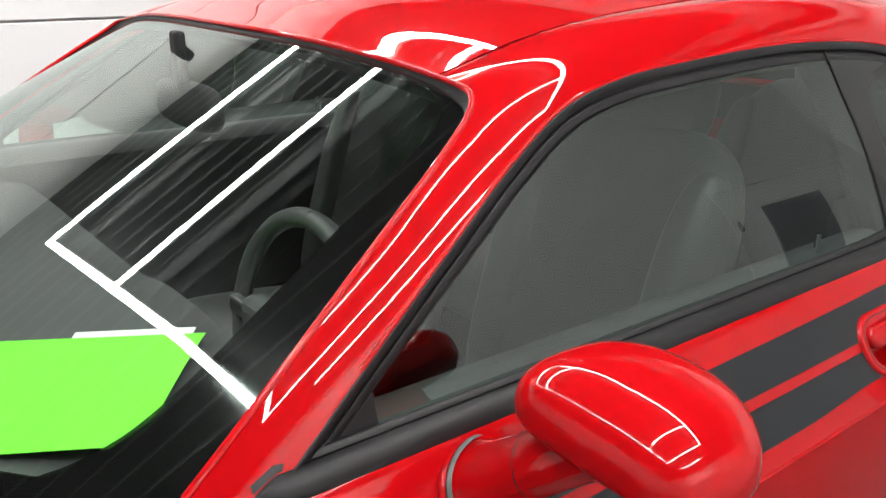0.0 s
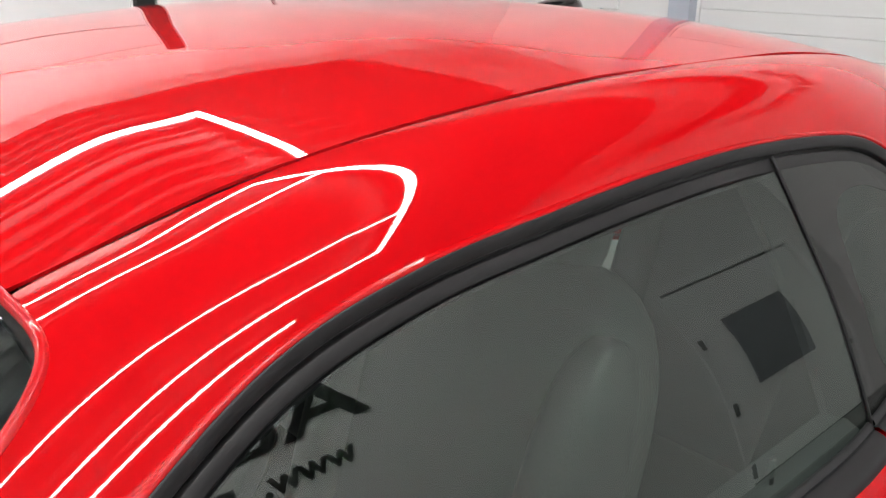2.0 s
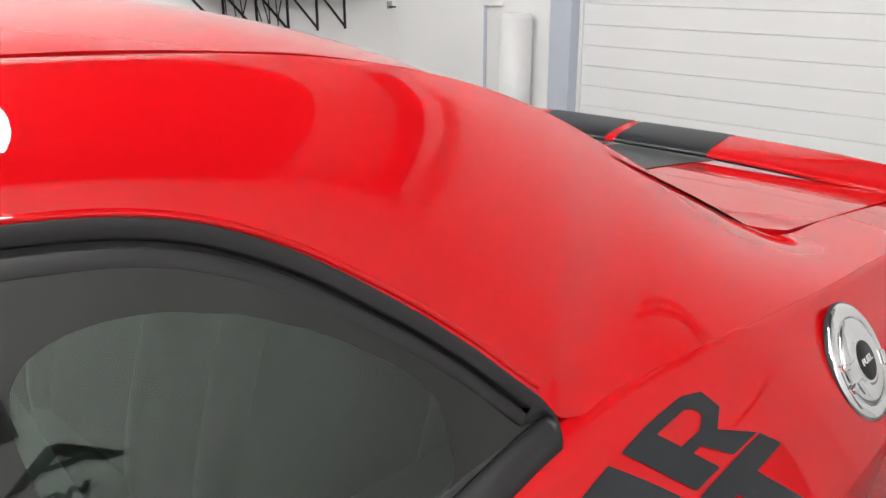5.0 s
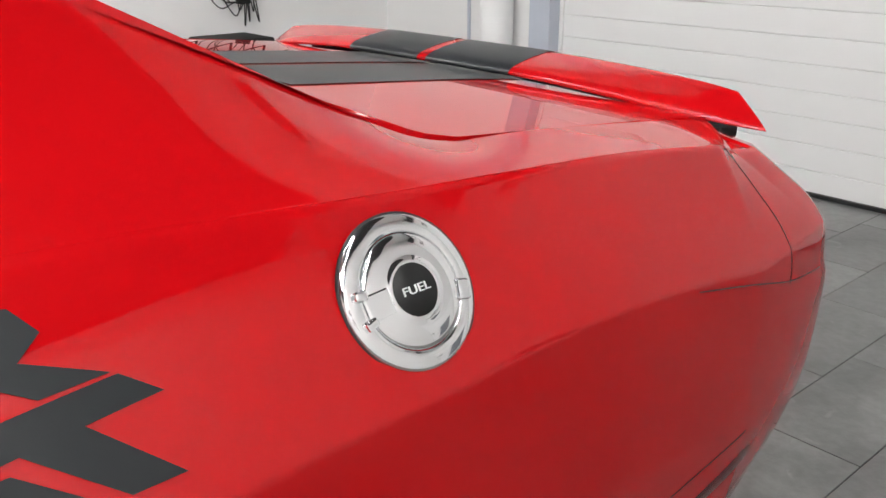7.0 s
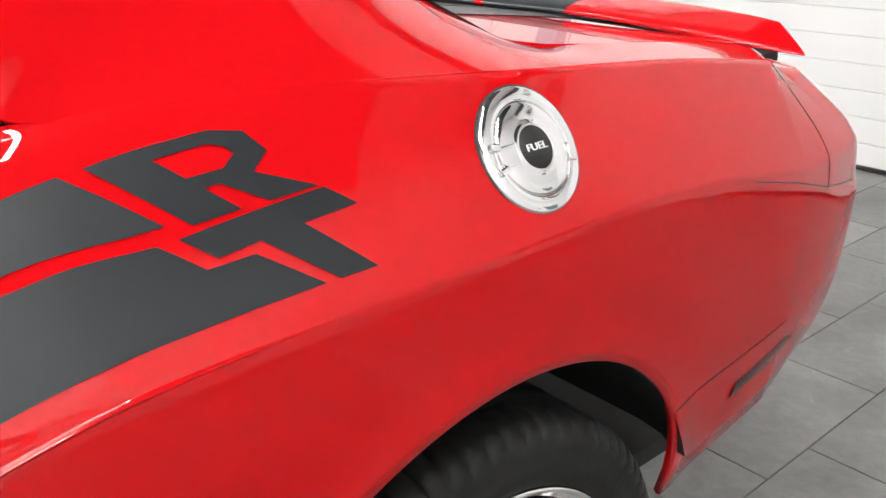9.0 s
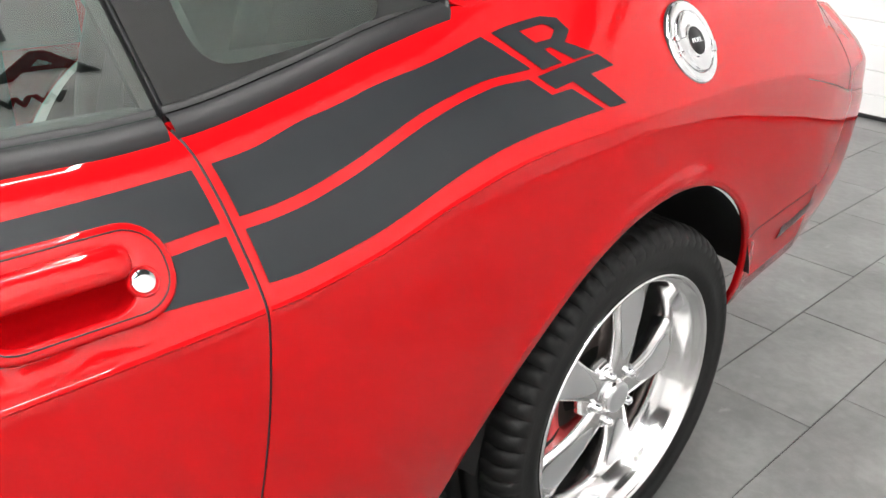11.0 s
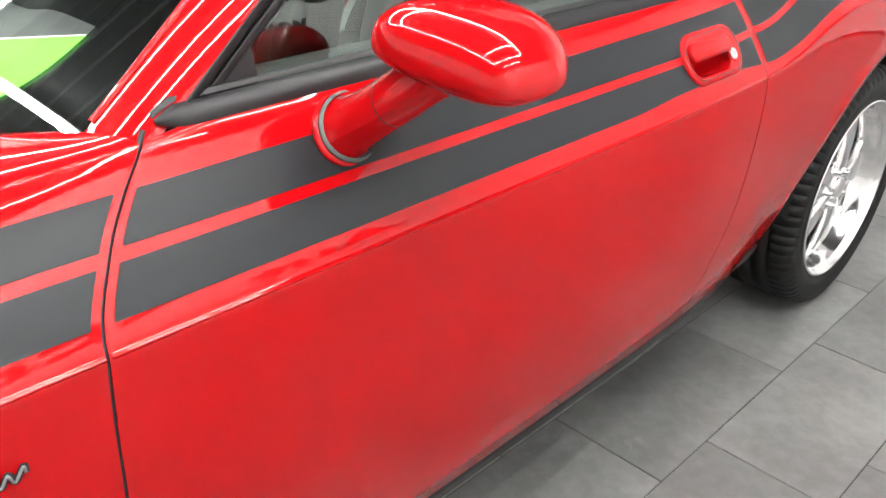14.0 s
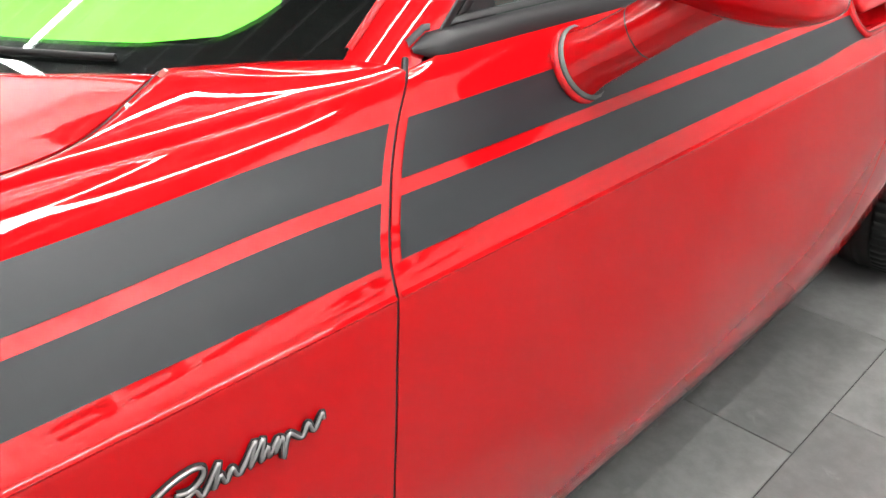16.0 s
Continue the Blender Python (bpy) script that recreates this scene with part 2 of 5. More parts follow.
def tube_pts(path, radius, segs=8, flat=1.0, up=(0, 0, 1)):
    """Rings round a way in space, as rows for sheet()."""
    P = [Vector(p) for p in path]
    rows = []
    for i, p in enumerate(P):
        d = (P[min(i + 1, len(P) - 1)] - P[max(i - 1, 0)]).normalized()
        a = d.cross(Vector(up))
        a = a.normalized() if a.length > 1e-4 else Vector((1, 0, 0))
        b = a.cross(d).normalized()
        r = radius[i] if hasattr(radius, "__len__") else radius
        rows.append([p + a * (r * math.cos(t)) + b * (r * flat * math.sin(t)) for t in np.linspace(0, 2 * math.pi, segs + 1)])
    return rows


def lathe(profile, centre, segs=64):
    """Rows of a turned form about the y axis: profile of (radius, y)."""
    rows = []
    for t in np.linspace(0, 2 * math.pi, segs + 1):
        rows.append([(centre[0] + r * math.sin(t), centre[1] + y, centre[2] + r * math.cos(t)) for r, y in profile])
    return rows


# ---- the room ----
X0, X1, Y0, Y1, ZC = -5.5, 5.5, -3.2, 4.28, 4.40


def wall(name, lo, hi, material=WALL, bevel=0.0):
    size = [hi[k] - lo[k] for k in range(3)]
    ob = part(name, box_bm(size, [(hi[k] + lo[k]) / 2 for k in range(3)], bevel), material)
    return tagged(ob, "smooth white painted workshop wall", "wall", kind="structure")


# rear wall with the wide overhead door
wall("wall_rear", (X1, 2.40, 0), (X1 + 0.2, Y1 + 0.2, ZC))
wall("wall_rear_side", (X1, Y0 - 0.2, 0), (X1 + 0.2, -2.6, ZC))
wall("wall_rear_lintel", (X1, -2.6, 2.75), (X1 + 0.2, 2.40, ZC))
# far wall with the second overhead door
wall("wall_far", (2.02, Y1, 0), (X1, Y1 + 0.2, ZC))
wall("wall_far_front", (X0, Y1, 0), (-2.6, Y1 + 0.2, ZC))
wall("wall_far_lintel", (-2.6, Y1, 2.75), (2.02, Y1 + 0.2, ZC))
wall("wall_front", (X0 - 0.2, Y0 - 0.2, 0), (X0, Y1 + 0.2, ZC))
# near wall with an opening for the side door
DX0, DX1, DZ = 3.64, 5.14, 1.96
wall("wall_near", (X0, Y0 - 0.2, 0), (DX0, Y0, ZC), NEARWALL)
wall("wall_near_corner", (DX1, Y0 - 0.2, 0), (X1, Y0, ZC), NEARWALL)
wall("wall_near_head", (DX0, Y0 - 0.2, DZ), (DX1, Y0, ZC), NEARWALL)

# ceiling: low black deck with narrow ribs over the bay, a white ceiling higher up behind it
ZD, XD = 3.80, 3.62
bm = box_bm((XD - X0 + 0.2, Y1 - Y0 + 0.4, ZC + 0.1 - ZD), ((X0 - 0.2 + XD) / 2, (Y0 + Y1) / 2, (ZC + 0.1 + ZD) / 2))
for k in range(int((Y1 - Y0) / 0.22)):
    b2 = box_bm((XD - X0, 0.02, 0.035), ((X0 + XD) / 2, Y0 + 0.11 + 0.22 * k, ZD - 0.0195))
    me = bpy.data.meshes.new("tmp")
    b2.to_mesh(me)
    b2.free()
    bm.from_mesh(me)
    bpy.data.meshes.remove(me)
ceiling = tagged(part("ceiling", bm, CEIL), "black ribbed metal deck ceiling", "ceiling", kind="structure")
ceiling.data.materials.append(RIB)
for f in ceiling.data.polygons:
    f.material_index = 1 if f.center.z < ZD - 0.001 and f.area < 1.5 else 0


def overhead_door(name, lo, hi, plane, axis, step, label, groove=0.0013):
    """A sectional door of level slats, lying in the plane axis = plane, facing the room."""
    ob = tagged(new(name), label, "garage door", kind="structure")
    n = int(round(2.75 / step))
    sx = hi - lo
    size = (sx, 0.05, step - groove) if axis == "y" else (0.05, sx, step - groove)
    me = None
    for k in range(n):
        z = (k + 0.5) * step
        at = ((lo + hi) / 2, plane + 0.04, z) if axis == "y" else (plane + 0.04, (lo + hi) / 2, z)
        if me is None:
            p = part("slat", box_bm(size, (0, 0, 0), 0.006, 2), DOORWHITE, ob)
            me = p.data
        else:
            p = link("slat", me, DOORWHITE, ob)
        p.location = at
    back = ((sx, 0.01, 2.75), ((lo + hi) / 2, plane + 0.08, 1.375)) if axis == "y" else ((0.01, sx, 2.75), (plane + 0.08, (lo + hi) / 2, 1.375))
    part("backing", box_bm(*back), DOORWHITE, ob)
    seal = ((sx, 0.04, 0.02), ((lo + hi) / 2, plane + 0.012, 0.0125)) if axis == "y" else ((0.04, sx, 0.02), (plane + 0.012, (lo + hi) / 2, 0.0125))
    part("bottom_seal", box_bm(*seal), RUBBER, ob, "black rubber strip along the floor")
    return ob


overhead_door("door_1", -2.6, 2.40, X1, "x", 0.1375, "white sectional overhead door with fine level grooves")
overhead_door("door_2", -2.6, 2.02, Y1, "y", 0.55, "white sectional overhead door with broad panels", 0.016)
tagged(part("door_jamb", box_bm((0.10, 0.18, ZC), (X1 - 0.05, 2.515, ZC / 2), 0.004), JAMB), "blue-grey painted steel post beside the overhead door", "jamb", kind="structure")
tagged(part("door_track", box_bm((0.12, 0.06, 2.9), (2.09, Y1 - 0.03, 1.45), 0.004), BLACK), "dark vertical door track", "track", kind="structure")
tagged(part("pilaster", box_bm((0.22, 0.05, ZC), (2.28, Y1 - 0.025, ZC / 2), 0.004), WALL), "white boxed column on the wall", "column", kind="structure")

# side door in the near wall: three black hinges, dark square pane, lever
sd = tagged(new("door_3"), "wide white flush side door with a dark square pane", "door", kind="structure")
leaf = part("leaf", box_bm((DX1 - DX0 - 0.02, 0.05, DZ - 0.02), ((DX0 + DX1) / 2, Y0 - 0.035, DZ / 2), 0.003), DOORWHITE, sd)
part("pane", box_bm((0.68, 0.02, 0.84), (4.32, Y0 - 0.004, 1.19), 0.004), WOODGREY, leaf, "dark square window pane")
for z in (0.12, 0.67, 1.45):
    part("hinge", box_bm((0.04, 0.03, 0.12), (DX0 + 0.012, Y0 + 0.006, z), 0.006), WIRE, leaf, "black butt hinge")
lever = part("lever", box_bm((0.13, 0.02, 0.022), (DX1 - 0.15, Y0 + 0.045, 0.62), 0.006), STEEL, leaf, "steel lever handle")
part("rose", cyl_bm(0.03, 0.03, 0.05, pose(DX1 - 0.10, Y0 + 0.015, 0.62, 90), 20), STEEL, lever)
for a, sz in (((DX0 - 0.026, Y0 + 0.004, DZ / 2), (0.05, 0.02, DZ)), ((DX1 + 0.026, Y0 + 0.004, DZ / 2), (0.05, 0.02, DZ)), (((DX0 + DX1) / 2, Y0 + 0.004, DZ + 0.026), (DX1 - DX0 + 0.105, 0.02, 0.05))):
    part("frame", box_bm(sz, a, 0.003), DOORWHITE, sd)


def lettering(name, text, height, m, material, label, wide=1.0):
    """Flat lettering laid out by the pose m."""
    cu = bpy.data.curves.new(name, "FONT")
    cu.body, cu.size, cu.extrude, cu.offset = text, height, 0.004, height * 0.02
    tmp = bpy.data.objects.new(name, cu)
    scene.collection.objects.link(tmp)
    dg = bpy.context.evaluated_depsgraph_get()
    me = bpy.data.meshes.new_from_object(tmp.evaluated_get(dg))
    bpy.data.objects.remove(tmp)
    bpy.data.curves.remove(cu)
    me.transform(Matrix.Diagonal((wide, 1, 1, 1)))
    ob = new(name, me)
    me.materials.clear()
    me.materials.append(material)
    ob.matrix_world = m
    return tagged(ob, label, "sign", kind="structure")


lettering("wall_sign", "Aut", 0.27, pose(1.60, Y0 + 0.008, 2.015, 90, 0, 180), LETTER, "large black letters on the white wall", 2.15)
lettering("wall_sign_address", "www.", 0.165, pose(1.45, Y0 + 0.008, 1.825, 90, 0, 180), LETTER, "small black letters on the white wall", 1.08)
bars = tagged(new("wall_sign_bars"), "row of small black bars on the white wall", "sign", kind="structure")
for k in range(9):
    part("bar", box_bm((0.09, 0.008, 0.10), (0.89 - 0.125 * k, Y0 + 0.006, 1.875)), LETTER, bars)
bars = tagged(new("wall_sign_title"), "row of large black bars on the white wall", "sign", kind="structure")
for k in range(6):
    part("bar", box_bm((0.24, 0.008, 0.055), (1.21 - 0.31 * k, Y0 + 0.006, 2.33)), LETTER, bars)
    part("bar", box_bm((0.24, 0.008, 0.055), (1.21 - 0.31 * k, Y0 + 0.006, 2.47)), LETTER, bars)
    part("bar", box_bm((0.07, 0.008, 0.085), (1.295 - 0.31 * k, Y0 + 0.006, 2.40)), LETTER, bars)
# dark band with lettering under it above the wide door
tagged(part("wall_band", box_bm((0.02, 5.1, 0.34), (X1 - 0.012, -0.58, 4.10), 0.003), GREYBAND), "dark grey band high on the white wall", "trim", kind="structure")
lettering("band_sign", "AUTO.com", 0.32, pose(X1 - 0.008, -1.02, 3.46, 90, 0, -90), LETTER, "black letters on the white wall above the overhead door", 1.1)
bars = tagged(new("band_bars"), "row of black bars on the white wall above the overhead door", "sign", kind="structure")
for k in range(8):
    part("bar", box_bm((0.008, 0.12, 0.20), (X1 - 0.006, -0.82 + 0.21 * k, 3.57)), LETTER, bars)

tagged(part("ceiling_rear", box_bm((X1 + 0.2 - XD, Y1 - Y0 + 0.4, 0.1), ((X1 + 0.2 + XD) / 2, (Y0 + Y1) / 2, ZC + 0.05)), WALL), "plain white ceiling by the rear wall", "ceiling", kind="structure")
tagged(part("trim", box_bm((0.02, Y1 - Y0, ZC - ZD), (XD + 0.012, (Y0 + Y1) / 2, (ZC + ZD) / 2)), WALL), "white fascia at the end of the black deck", "trim", kind="structure")

# LED tubes hung under the ceiling
LX0, LX1 = -1.54, 1.44
LYS = (-2.40, -1.78, -0.95, 1.60, 2.98)


def led(a, b, name="led_tube"):
    a, b = Vector(a), Vector(b)
    d = b - a
    m = Matrix.Translation((a + b) / 2)
    size = (d.length, 0.036, 0.058) if abs(d.x) > abs(d.y) else (0.036, d.length, 0.058)
    back = (size[0] - (0.009 if size[0] < size[1] else 0), size[1] - (0.009 if size[1] < size[0] else 0), 0.03)
    ob = tagged(new("ceiling_light"), "white LED tube light hung under the black ceiling", "ceiling light", group="LED tubes over the car")
    ob.matrix_world = m
    bpy.context.view_layer.update()
    t = part("tube", box_bm(size, (a + b) / 2 + Vector((0, 0, 0.014)), 0.012, 3), LAMP, ob)
    part("housing", box_bm(back, (a + b) / 2 + Vector((0, 0, 0.0595)), 0.003), DOORWHITE, ob)
    for s in (0.15, 0.85):
        p = a + d * s
        part("hanger", box_bm((0.008, 0.008, ZD - LIGHT_Z - 0.1125), (p.x, p.y, (ZD - 0.038 + LIGHT_Z + 0.0745) / 2)), WIRE, ob)
    return ob


for k, y in enumerate(LYS):
    x0, x1 = (LX0, LX1) if k else (LX0 + 0.5, LX1 - 0.4)
    led((x0, y, LIGHT_Z), (x1, y, LIGHT_Z))
for x in (LX0 - 0.025, LX1 + 0.025):
    led((x, LYS[1] - 0.018, LIGHT_Z), (x, LYS[-1] + 0.018, LIGHT_Z))

# ---- the car: shape of the flank ----
XW = 1.496          # rear axle
XF = -1.45          # front axle
WZ, WR = 0.370, 0.370
crease_z = curve([-2.4, -0.7, 0.5, 0.70, 0.82, 0.97, 1.10, 1.20, 1.35, 1.70, 1.90, 2.05, 2.2, 2.45], [0.865, 0.873, 0.873, 0.875, 0.888, 0.922, 0.946, 0.953, 0.957, 0.957, 0.946, 0.928, 0.905, 0.89])
stripe_z = curve([-2.4, -0.7, 0.5, 0.70, 0.82, 0.97, 1.15, 1.35, 1.75, 1.95, 2.2, 2.45], [0.865, 0.873, 0.873, 0.875, 0.888, 0.924, 0.960, 0.968, 0.968, 0.955, 0.915, 0.90])
crease_y = curve([-2.4, -1.9, -1.45, -0.9, 0, 0.4, 0.7, 1.0, 1.34, 1.75, 2.0, 2.2, 2.35, 2.45], [0.80, 0.90, 0.945, 0.955, 0.957, 0.955, 0.946, 0.934, 0.930, 0.910, 0.897, 0.886, 0.872, 0.85])
top_z = curve([-2.4, -1.8, -1.2, -0.75, -0.55, 0.55, 0.65, 0.8, 0.95, 1.10, 1.25, 1.45, 1.65, 1.80, 1.95, 2.2, 2.35, 2.45], [0.93, 0.970, 1.004, 1.028, 1.046, 1.046, 1.050, 1.074, 1.107, 1.130, 1.135, 1.127, 1.114, 1.104, 1.093, 1.064, 1.045, 1.03])
top_y = curve([-2.4, -1.8, -1.2, -0.75, -0.55, 0.55, 0.70, 0.95, 1.10, 1.20, 1.29, 1.38, 1.48, 1.6, 1.8, 2.0, 2.2, 2.35, 2.45], [0.72, 0.80, 0.835, 0.838, 0.835, 0.835, 0.826, 0.805, 0.796, 0.797, 0.803, 0.809, 0.812, 0.812, 0.806, 0.800, 0.797, 0.775, 0.745])
below = curve([0, 0.05, 0.12, 0.25, 0.36, 0.46, 0.53, 0.60], [0, 0.003, 0.005, 0.003, -0.008, -0.026, -0.045, -0.075])


def arch(x, cx, r):
    d = np.clip(1 - ((np.asarray(x) - cx) / r) ** 2, 0, 1)
    return WZ + r * np.sqrt(d) * 1.0


RA = 0.439


def bottom_z(x):
    x = np.asarray(x, float)
    z = np.interp(x, [1.85, 1.92, 2.07, 2.20], [0.325, 0.41, 0.452, 0.482])
    for cx in (XW, XF):
        inside = np.abs(x - cx) < RA
        z = np.where(inside, np.maximum(arch(x, cx, RA), z), z)
    return z


def flank_y(x, z):
    """Half width of the body at x and height z."""
    x, z = np.asarray(x, float), np.asarray(z, float)
    zc, yc, zt, yt = crease_z(x), crease_y(x), top_z(x), top_y(x)
    dz = z - zc
    k = np.interp(x, [0.7, 1.2], [0.005, 0.003])
    s = (yc - yt) / (zt - zc)
    y = yc - s * (dz + np.sqrt(dz * dz + k * k)) / 2 + s * k / 2
    bow = 4 * np.clip(dz / (zt - zc), 0, 1) * (1 - np.clip(dz / (zt - zc), 0, 1))
    y = y + 0.004 * bow + below(np.clip(-dz, 0, 0.6))
    turn = np.interp(x, [-0.95, -0.70, 1.02, 1.18], [0.0, 0.0045, 0.0045, 0.0])
    y = y - turn * np.clip((z - zt + 0.036) / 0.036, 0, 1.2) ** 2
    roll = np.clip((z - zt + 0.048) / 0.048, 0, 1.1)
    y = y + 5.0 * turn * (roll ** 2 - roll ** 3)
    for cx in (XW, XF):
        r = np.hypot(x - cx, z - WZ)
        near = np.exp(-((r - RA) / 0.035) ** 2) * (z > 0.34)
        y = y + 0.007 * near
    return y


def rows_at(x, n_low=16, n_up=20, zlow=None):
    """Heights from the sill or arch to the crease and on to the shoulder."""
    b = float(bottom_z(x)) if zlow is None else zlow
    c, t = float(crease_z(x)), float(top_z(x))
    c = max(c, b + 0.02)
    low = b + (c - 0.012 - b) * np.linspace(0, 1, n_low) ** 0.9
    mid = np.array([c - 0.006, c - 0.002, c - 0.0003, c + 0.0013, c + 0.0026, c + 0.0039, c + 0.0056, c + 0.0085])
    up = np.linspace(c + 0.013, t, n_up)
    return np.concatenate([low, mid, up])


def flank_rows(xs_of_z, us, lip=True, side=1, crown=True):
    """Columns of flank places; xs_of_z(u, z) gives the column's x at height z."""
    cols = []
    for u in us:
        xm = float(xs_of_z(u, 0.80))
        zs = rows_at(xm)
        col = []
        x0 = float(xs_of_z(u, zs[0]))
        if lip:
            y0 = float(flank_y(x0, zs[0]))
            col.append((x0, -(y0 - 0.012), zs[0] + 0.004))
            col.append((x0, -(y0 - 0.006), zs[0] - 0.001))
        for z in zs:
            x = float(xs_of_z(u, z))
            col.append((x, -float(flank_y(x, z)), z))
        col.append((x, -(float(flank_y(x, z)) - 0.005), z + 0.0005))
        col.append((x, -(float(flank_y(x, z)) - 0.012), z - 0.004))
        cols.append(col)
    return cols


seam_f = curve([0.2, 0.56, 0.72, 0.88, 0.955, 0.998, 1.06], [-0.722, -0.720, -0.717, -0.706, -0.664, -0.626, -0.56])
seam_r = curve([0.2, 0.35, 0.49, 0.68, 0.77, 0.873, 0.963, 1.018, 1.06], [0.545, 0.565, 0.61, 0.658, 0.670, 0.677, 0.670, 0.660, 0.640])
G = 0.0018          # half a shut gap

# ---- tail: plan of the rear corner and its section ----
prof_x = curve([0.42, 0.48, 0.54, 0.60, 0.70, 0.79, 0.825, 0.84, 0.87, 0.93, 1.00, 1.05, 1.10], [-0.17, -0.09, -0.04, -0.010, 0.010, 0.018, 0.012, 0.001, 0.0, -0.024, -0.10, -0.16, -0.21])
TAIL_PLAN = track([(2.20, 0.886, 0), (2.33, 0.868, 0), (2.455, 0.845, 0), (2.492, 0.828, 0), (2.512, 0.790, 0), (2.555, 0.64, 0), (2.61, 0.32, 0), (2.635, 0.0, 0)])


def tail_point(u, z):
    """u from the left flank at x 2.2 (0) round the back to the middle (1)."""
    p = TAIL_PLAN(u)
    flank = float(flank_y(2.20, z)) / 0.886
    return np.array([p[0] + min(1.0, u / 0.23) * float(prof_x(z)), -p[1] * flank, z])


tail_top = curve([0, 0.11, 0.23, 0.30, 1.0], [float(top_z(2.20)), 1.056, 1.046, 1.037, 1.030])


def tail_cols(us):
    zs = rows_at(2.20)
    b, t = zs[0], zs[-1]
    cols = []
    for u in us:
        foot = b + 0.03 * min(1.0, u / 0.2)
        zz = foot + (zs - b) * (float(tail_top(u)) - foot) / (t - b)
        col = [tail_point(u, z) for z in zz]
        inn = np.array([-0.3, 0.3, 0])
        cols.append([col[0] + inn * 0.1, col[0] + inn * 0.02] + col + [col[-1] + inn * 0.015, col[-1] + inn * 0.04 - np.array([0, 0, 0.004])])
    return cols


# ---- top of the front fender, up to the hood and the pillar's foot ----
hood_edge = curve([-2.2, -1.5, -1.1, -0.955, -0.925, -0.885, -0.835, -0.772], [0.80, 0.812, 0.816, 0.815, 0.811, 0.793, 0.757, 0.708])


def top_surface_z(x, y):
    """Height of hood and fender tops inboard of the shoulder."""
    return float(top_z(x)) + 0.010 + 0.024 * max(0.0, 1 - (abs(y) / 0.80) ** 2)


def fender_inner(u):
    if u < 0.90:
        x = -2.20 + (2.20 - 0.772) * u / 0.90
        y = float(hood_edge(x)) + 0.0035
        return np.array([x, -y, top_surface_z(x, y)])
    t = (u - 0.90) / 0.10
    a, b = fender_inner(0.8999), np.array([-0.648, -0.758, 1.036])
    return a * (1 - t) + b * t


def fender_cols(us):
    cols = flank_rows(lambda u, z: -2.30 + (seam_f(z) - G + 2.30) * u, us)
    for u, col in zip(us, cols):
        del col[-2:]
        a = np.array(col[-1])
        c = fender_inner(u)
        b = a + np.array([0, 0.006, 0.0115])
        if u > 0.90:
            b[2] = min(b[2], 1.052)
        for v in np.linspace(0.08, 1, 16):
            col.append(a * (1 - v) ** 2 + b * 2 * v * (1 - v) + c * v * v)
        col.append(c + np.array([0, 0, -0.012]))
    return cols


car = tagged(new("car"), "red two-door coupe with black side stripes on polished wheels", "car")

SIDES = (1, -1)
us_door = np.linspace(0, 1, 170)
us_q = np.concatenate([np.linspace(0, 1, 150)])
doors, quarters, fenders = [], [], []
for side in SIDES:
    d = sheet("door", flank_rows(lambda u, z: seam_f(z) + G + (seam_r(z) - seam_f(z) - 2 * G) * u, us_door), RED, car, "red door with two black vinyl stripes", side, 0.014)
    f = sheet("front_fender", fender_cols(np.linspace(0, 1, 120)), RED, car, "red front fender with black vinyl stripes", side, 0.012)
    q = sheet("quarter_panel", flank_rows(lambda u, z: seam_r(z) + G + (2.20 - seam_r(z) - G) * u, us_q) + tail_cols(np.concatenate([np.linspace(0.012, 0.20, 16), np.linspace(0.207, 0.32, 22), np.linspace(0.335, 1, 40)])), RED, car, "red rear quarter and bumper with black stripe lettering", side, 0.014)
    doors.append(d), quarters.append(q), fenders.append(f)

# dark rubber behind the shut gaps
for k, side in enumerate(SIDES):
    for seam, own, zt in ((seam_f, doors[k], 1.040), (seam_r, quarters[k], 1.046)):
        rows = [(float(seam(z)), -(float(flank_y(float(seam(z)), z)) - 0.0042), z) for z in np.linspace(0.335, zt, 60)]
        sheet("door_seal", tube_pts(rows, 0.0034, 6, up=(0, 1, 0)), RUBBER, own, "", side)
    rows = [(x, -float(hood_edge(x)) - 0.0008, top_surface_z(x, float(hood_edge(x))) - 0.0055) for x in np.linspace(-2.1, -0.775, 60)]
    sheet("hood_seal", tube_pts(rows, 0.0042, 6), RUBBER, fenders[k], "", side)

# ---- pillars, roof rail and rear pillar ----
shoulder = lambda x: (x, -float(top_y(x)), float(top_z(x)))
tail_edge = lambda u: tuple(tail_point(u, float(tail_top(u))))
RAIL_LOW = [(-0.572, -0.834, 1.019), (-0.42, -0.8, 1.128), (-0.29, -0.7665, 1.2134), (-0.17, -0.7333, 1.2852), (-0.06, -0.7079, 1.3355), (0.06, -0.6958, 1.3594), (0.2, -0.688, 1.3692), (0.36, -0.6812, 1.3765), (0.52, -0.6793, 1.3781), (0.68, -0.6838, 1.3704), (0.785, -0.6927, 1.356),
            (0.865, -0.7061, 1.3226), (0.94, -0.7286, 1.2716), (1.005, -0.7521, 1.2173), (1.061, -0.7802, 1.1615), shoulder(1.105), shoulder(1.30), shoulder(1.52), shoulder(1.75), shoulder(1.92), shoulder(2.10), tail_edge(0.03), tail_edge(0.13), tail_edge(0.225)]
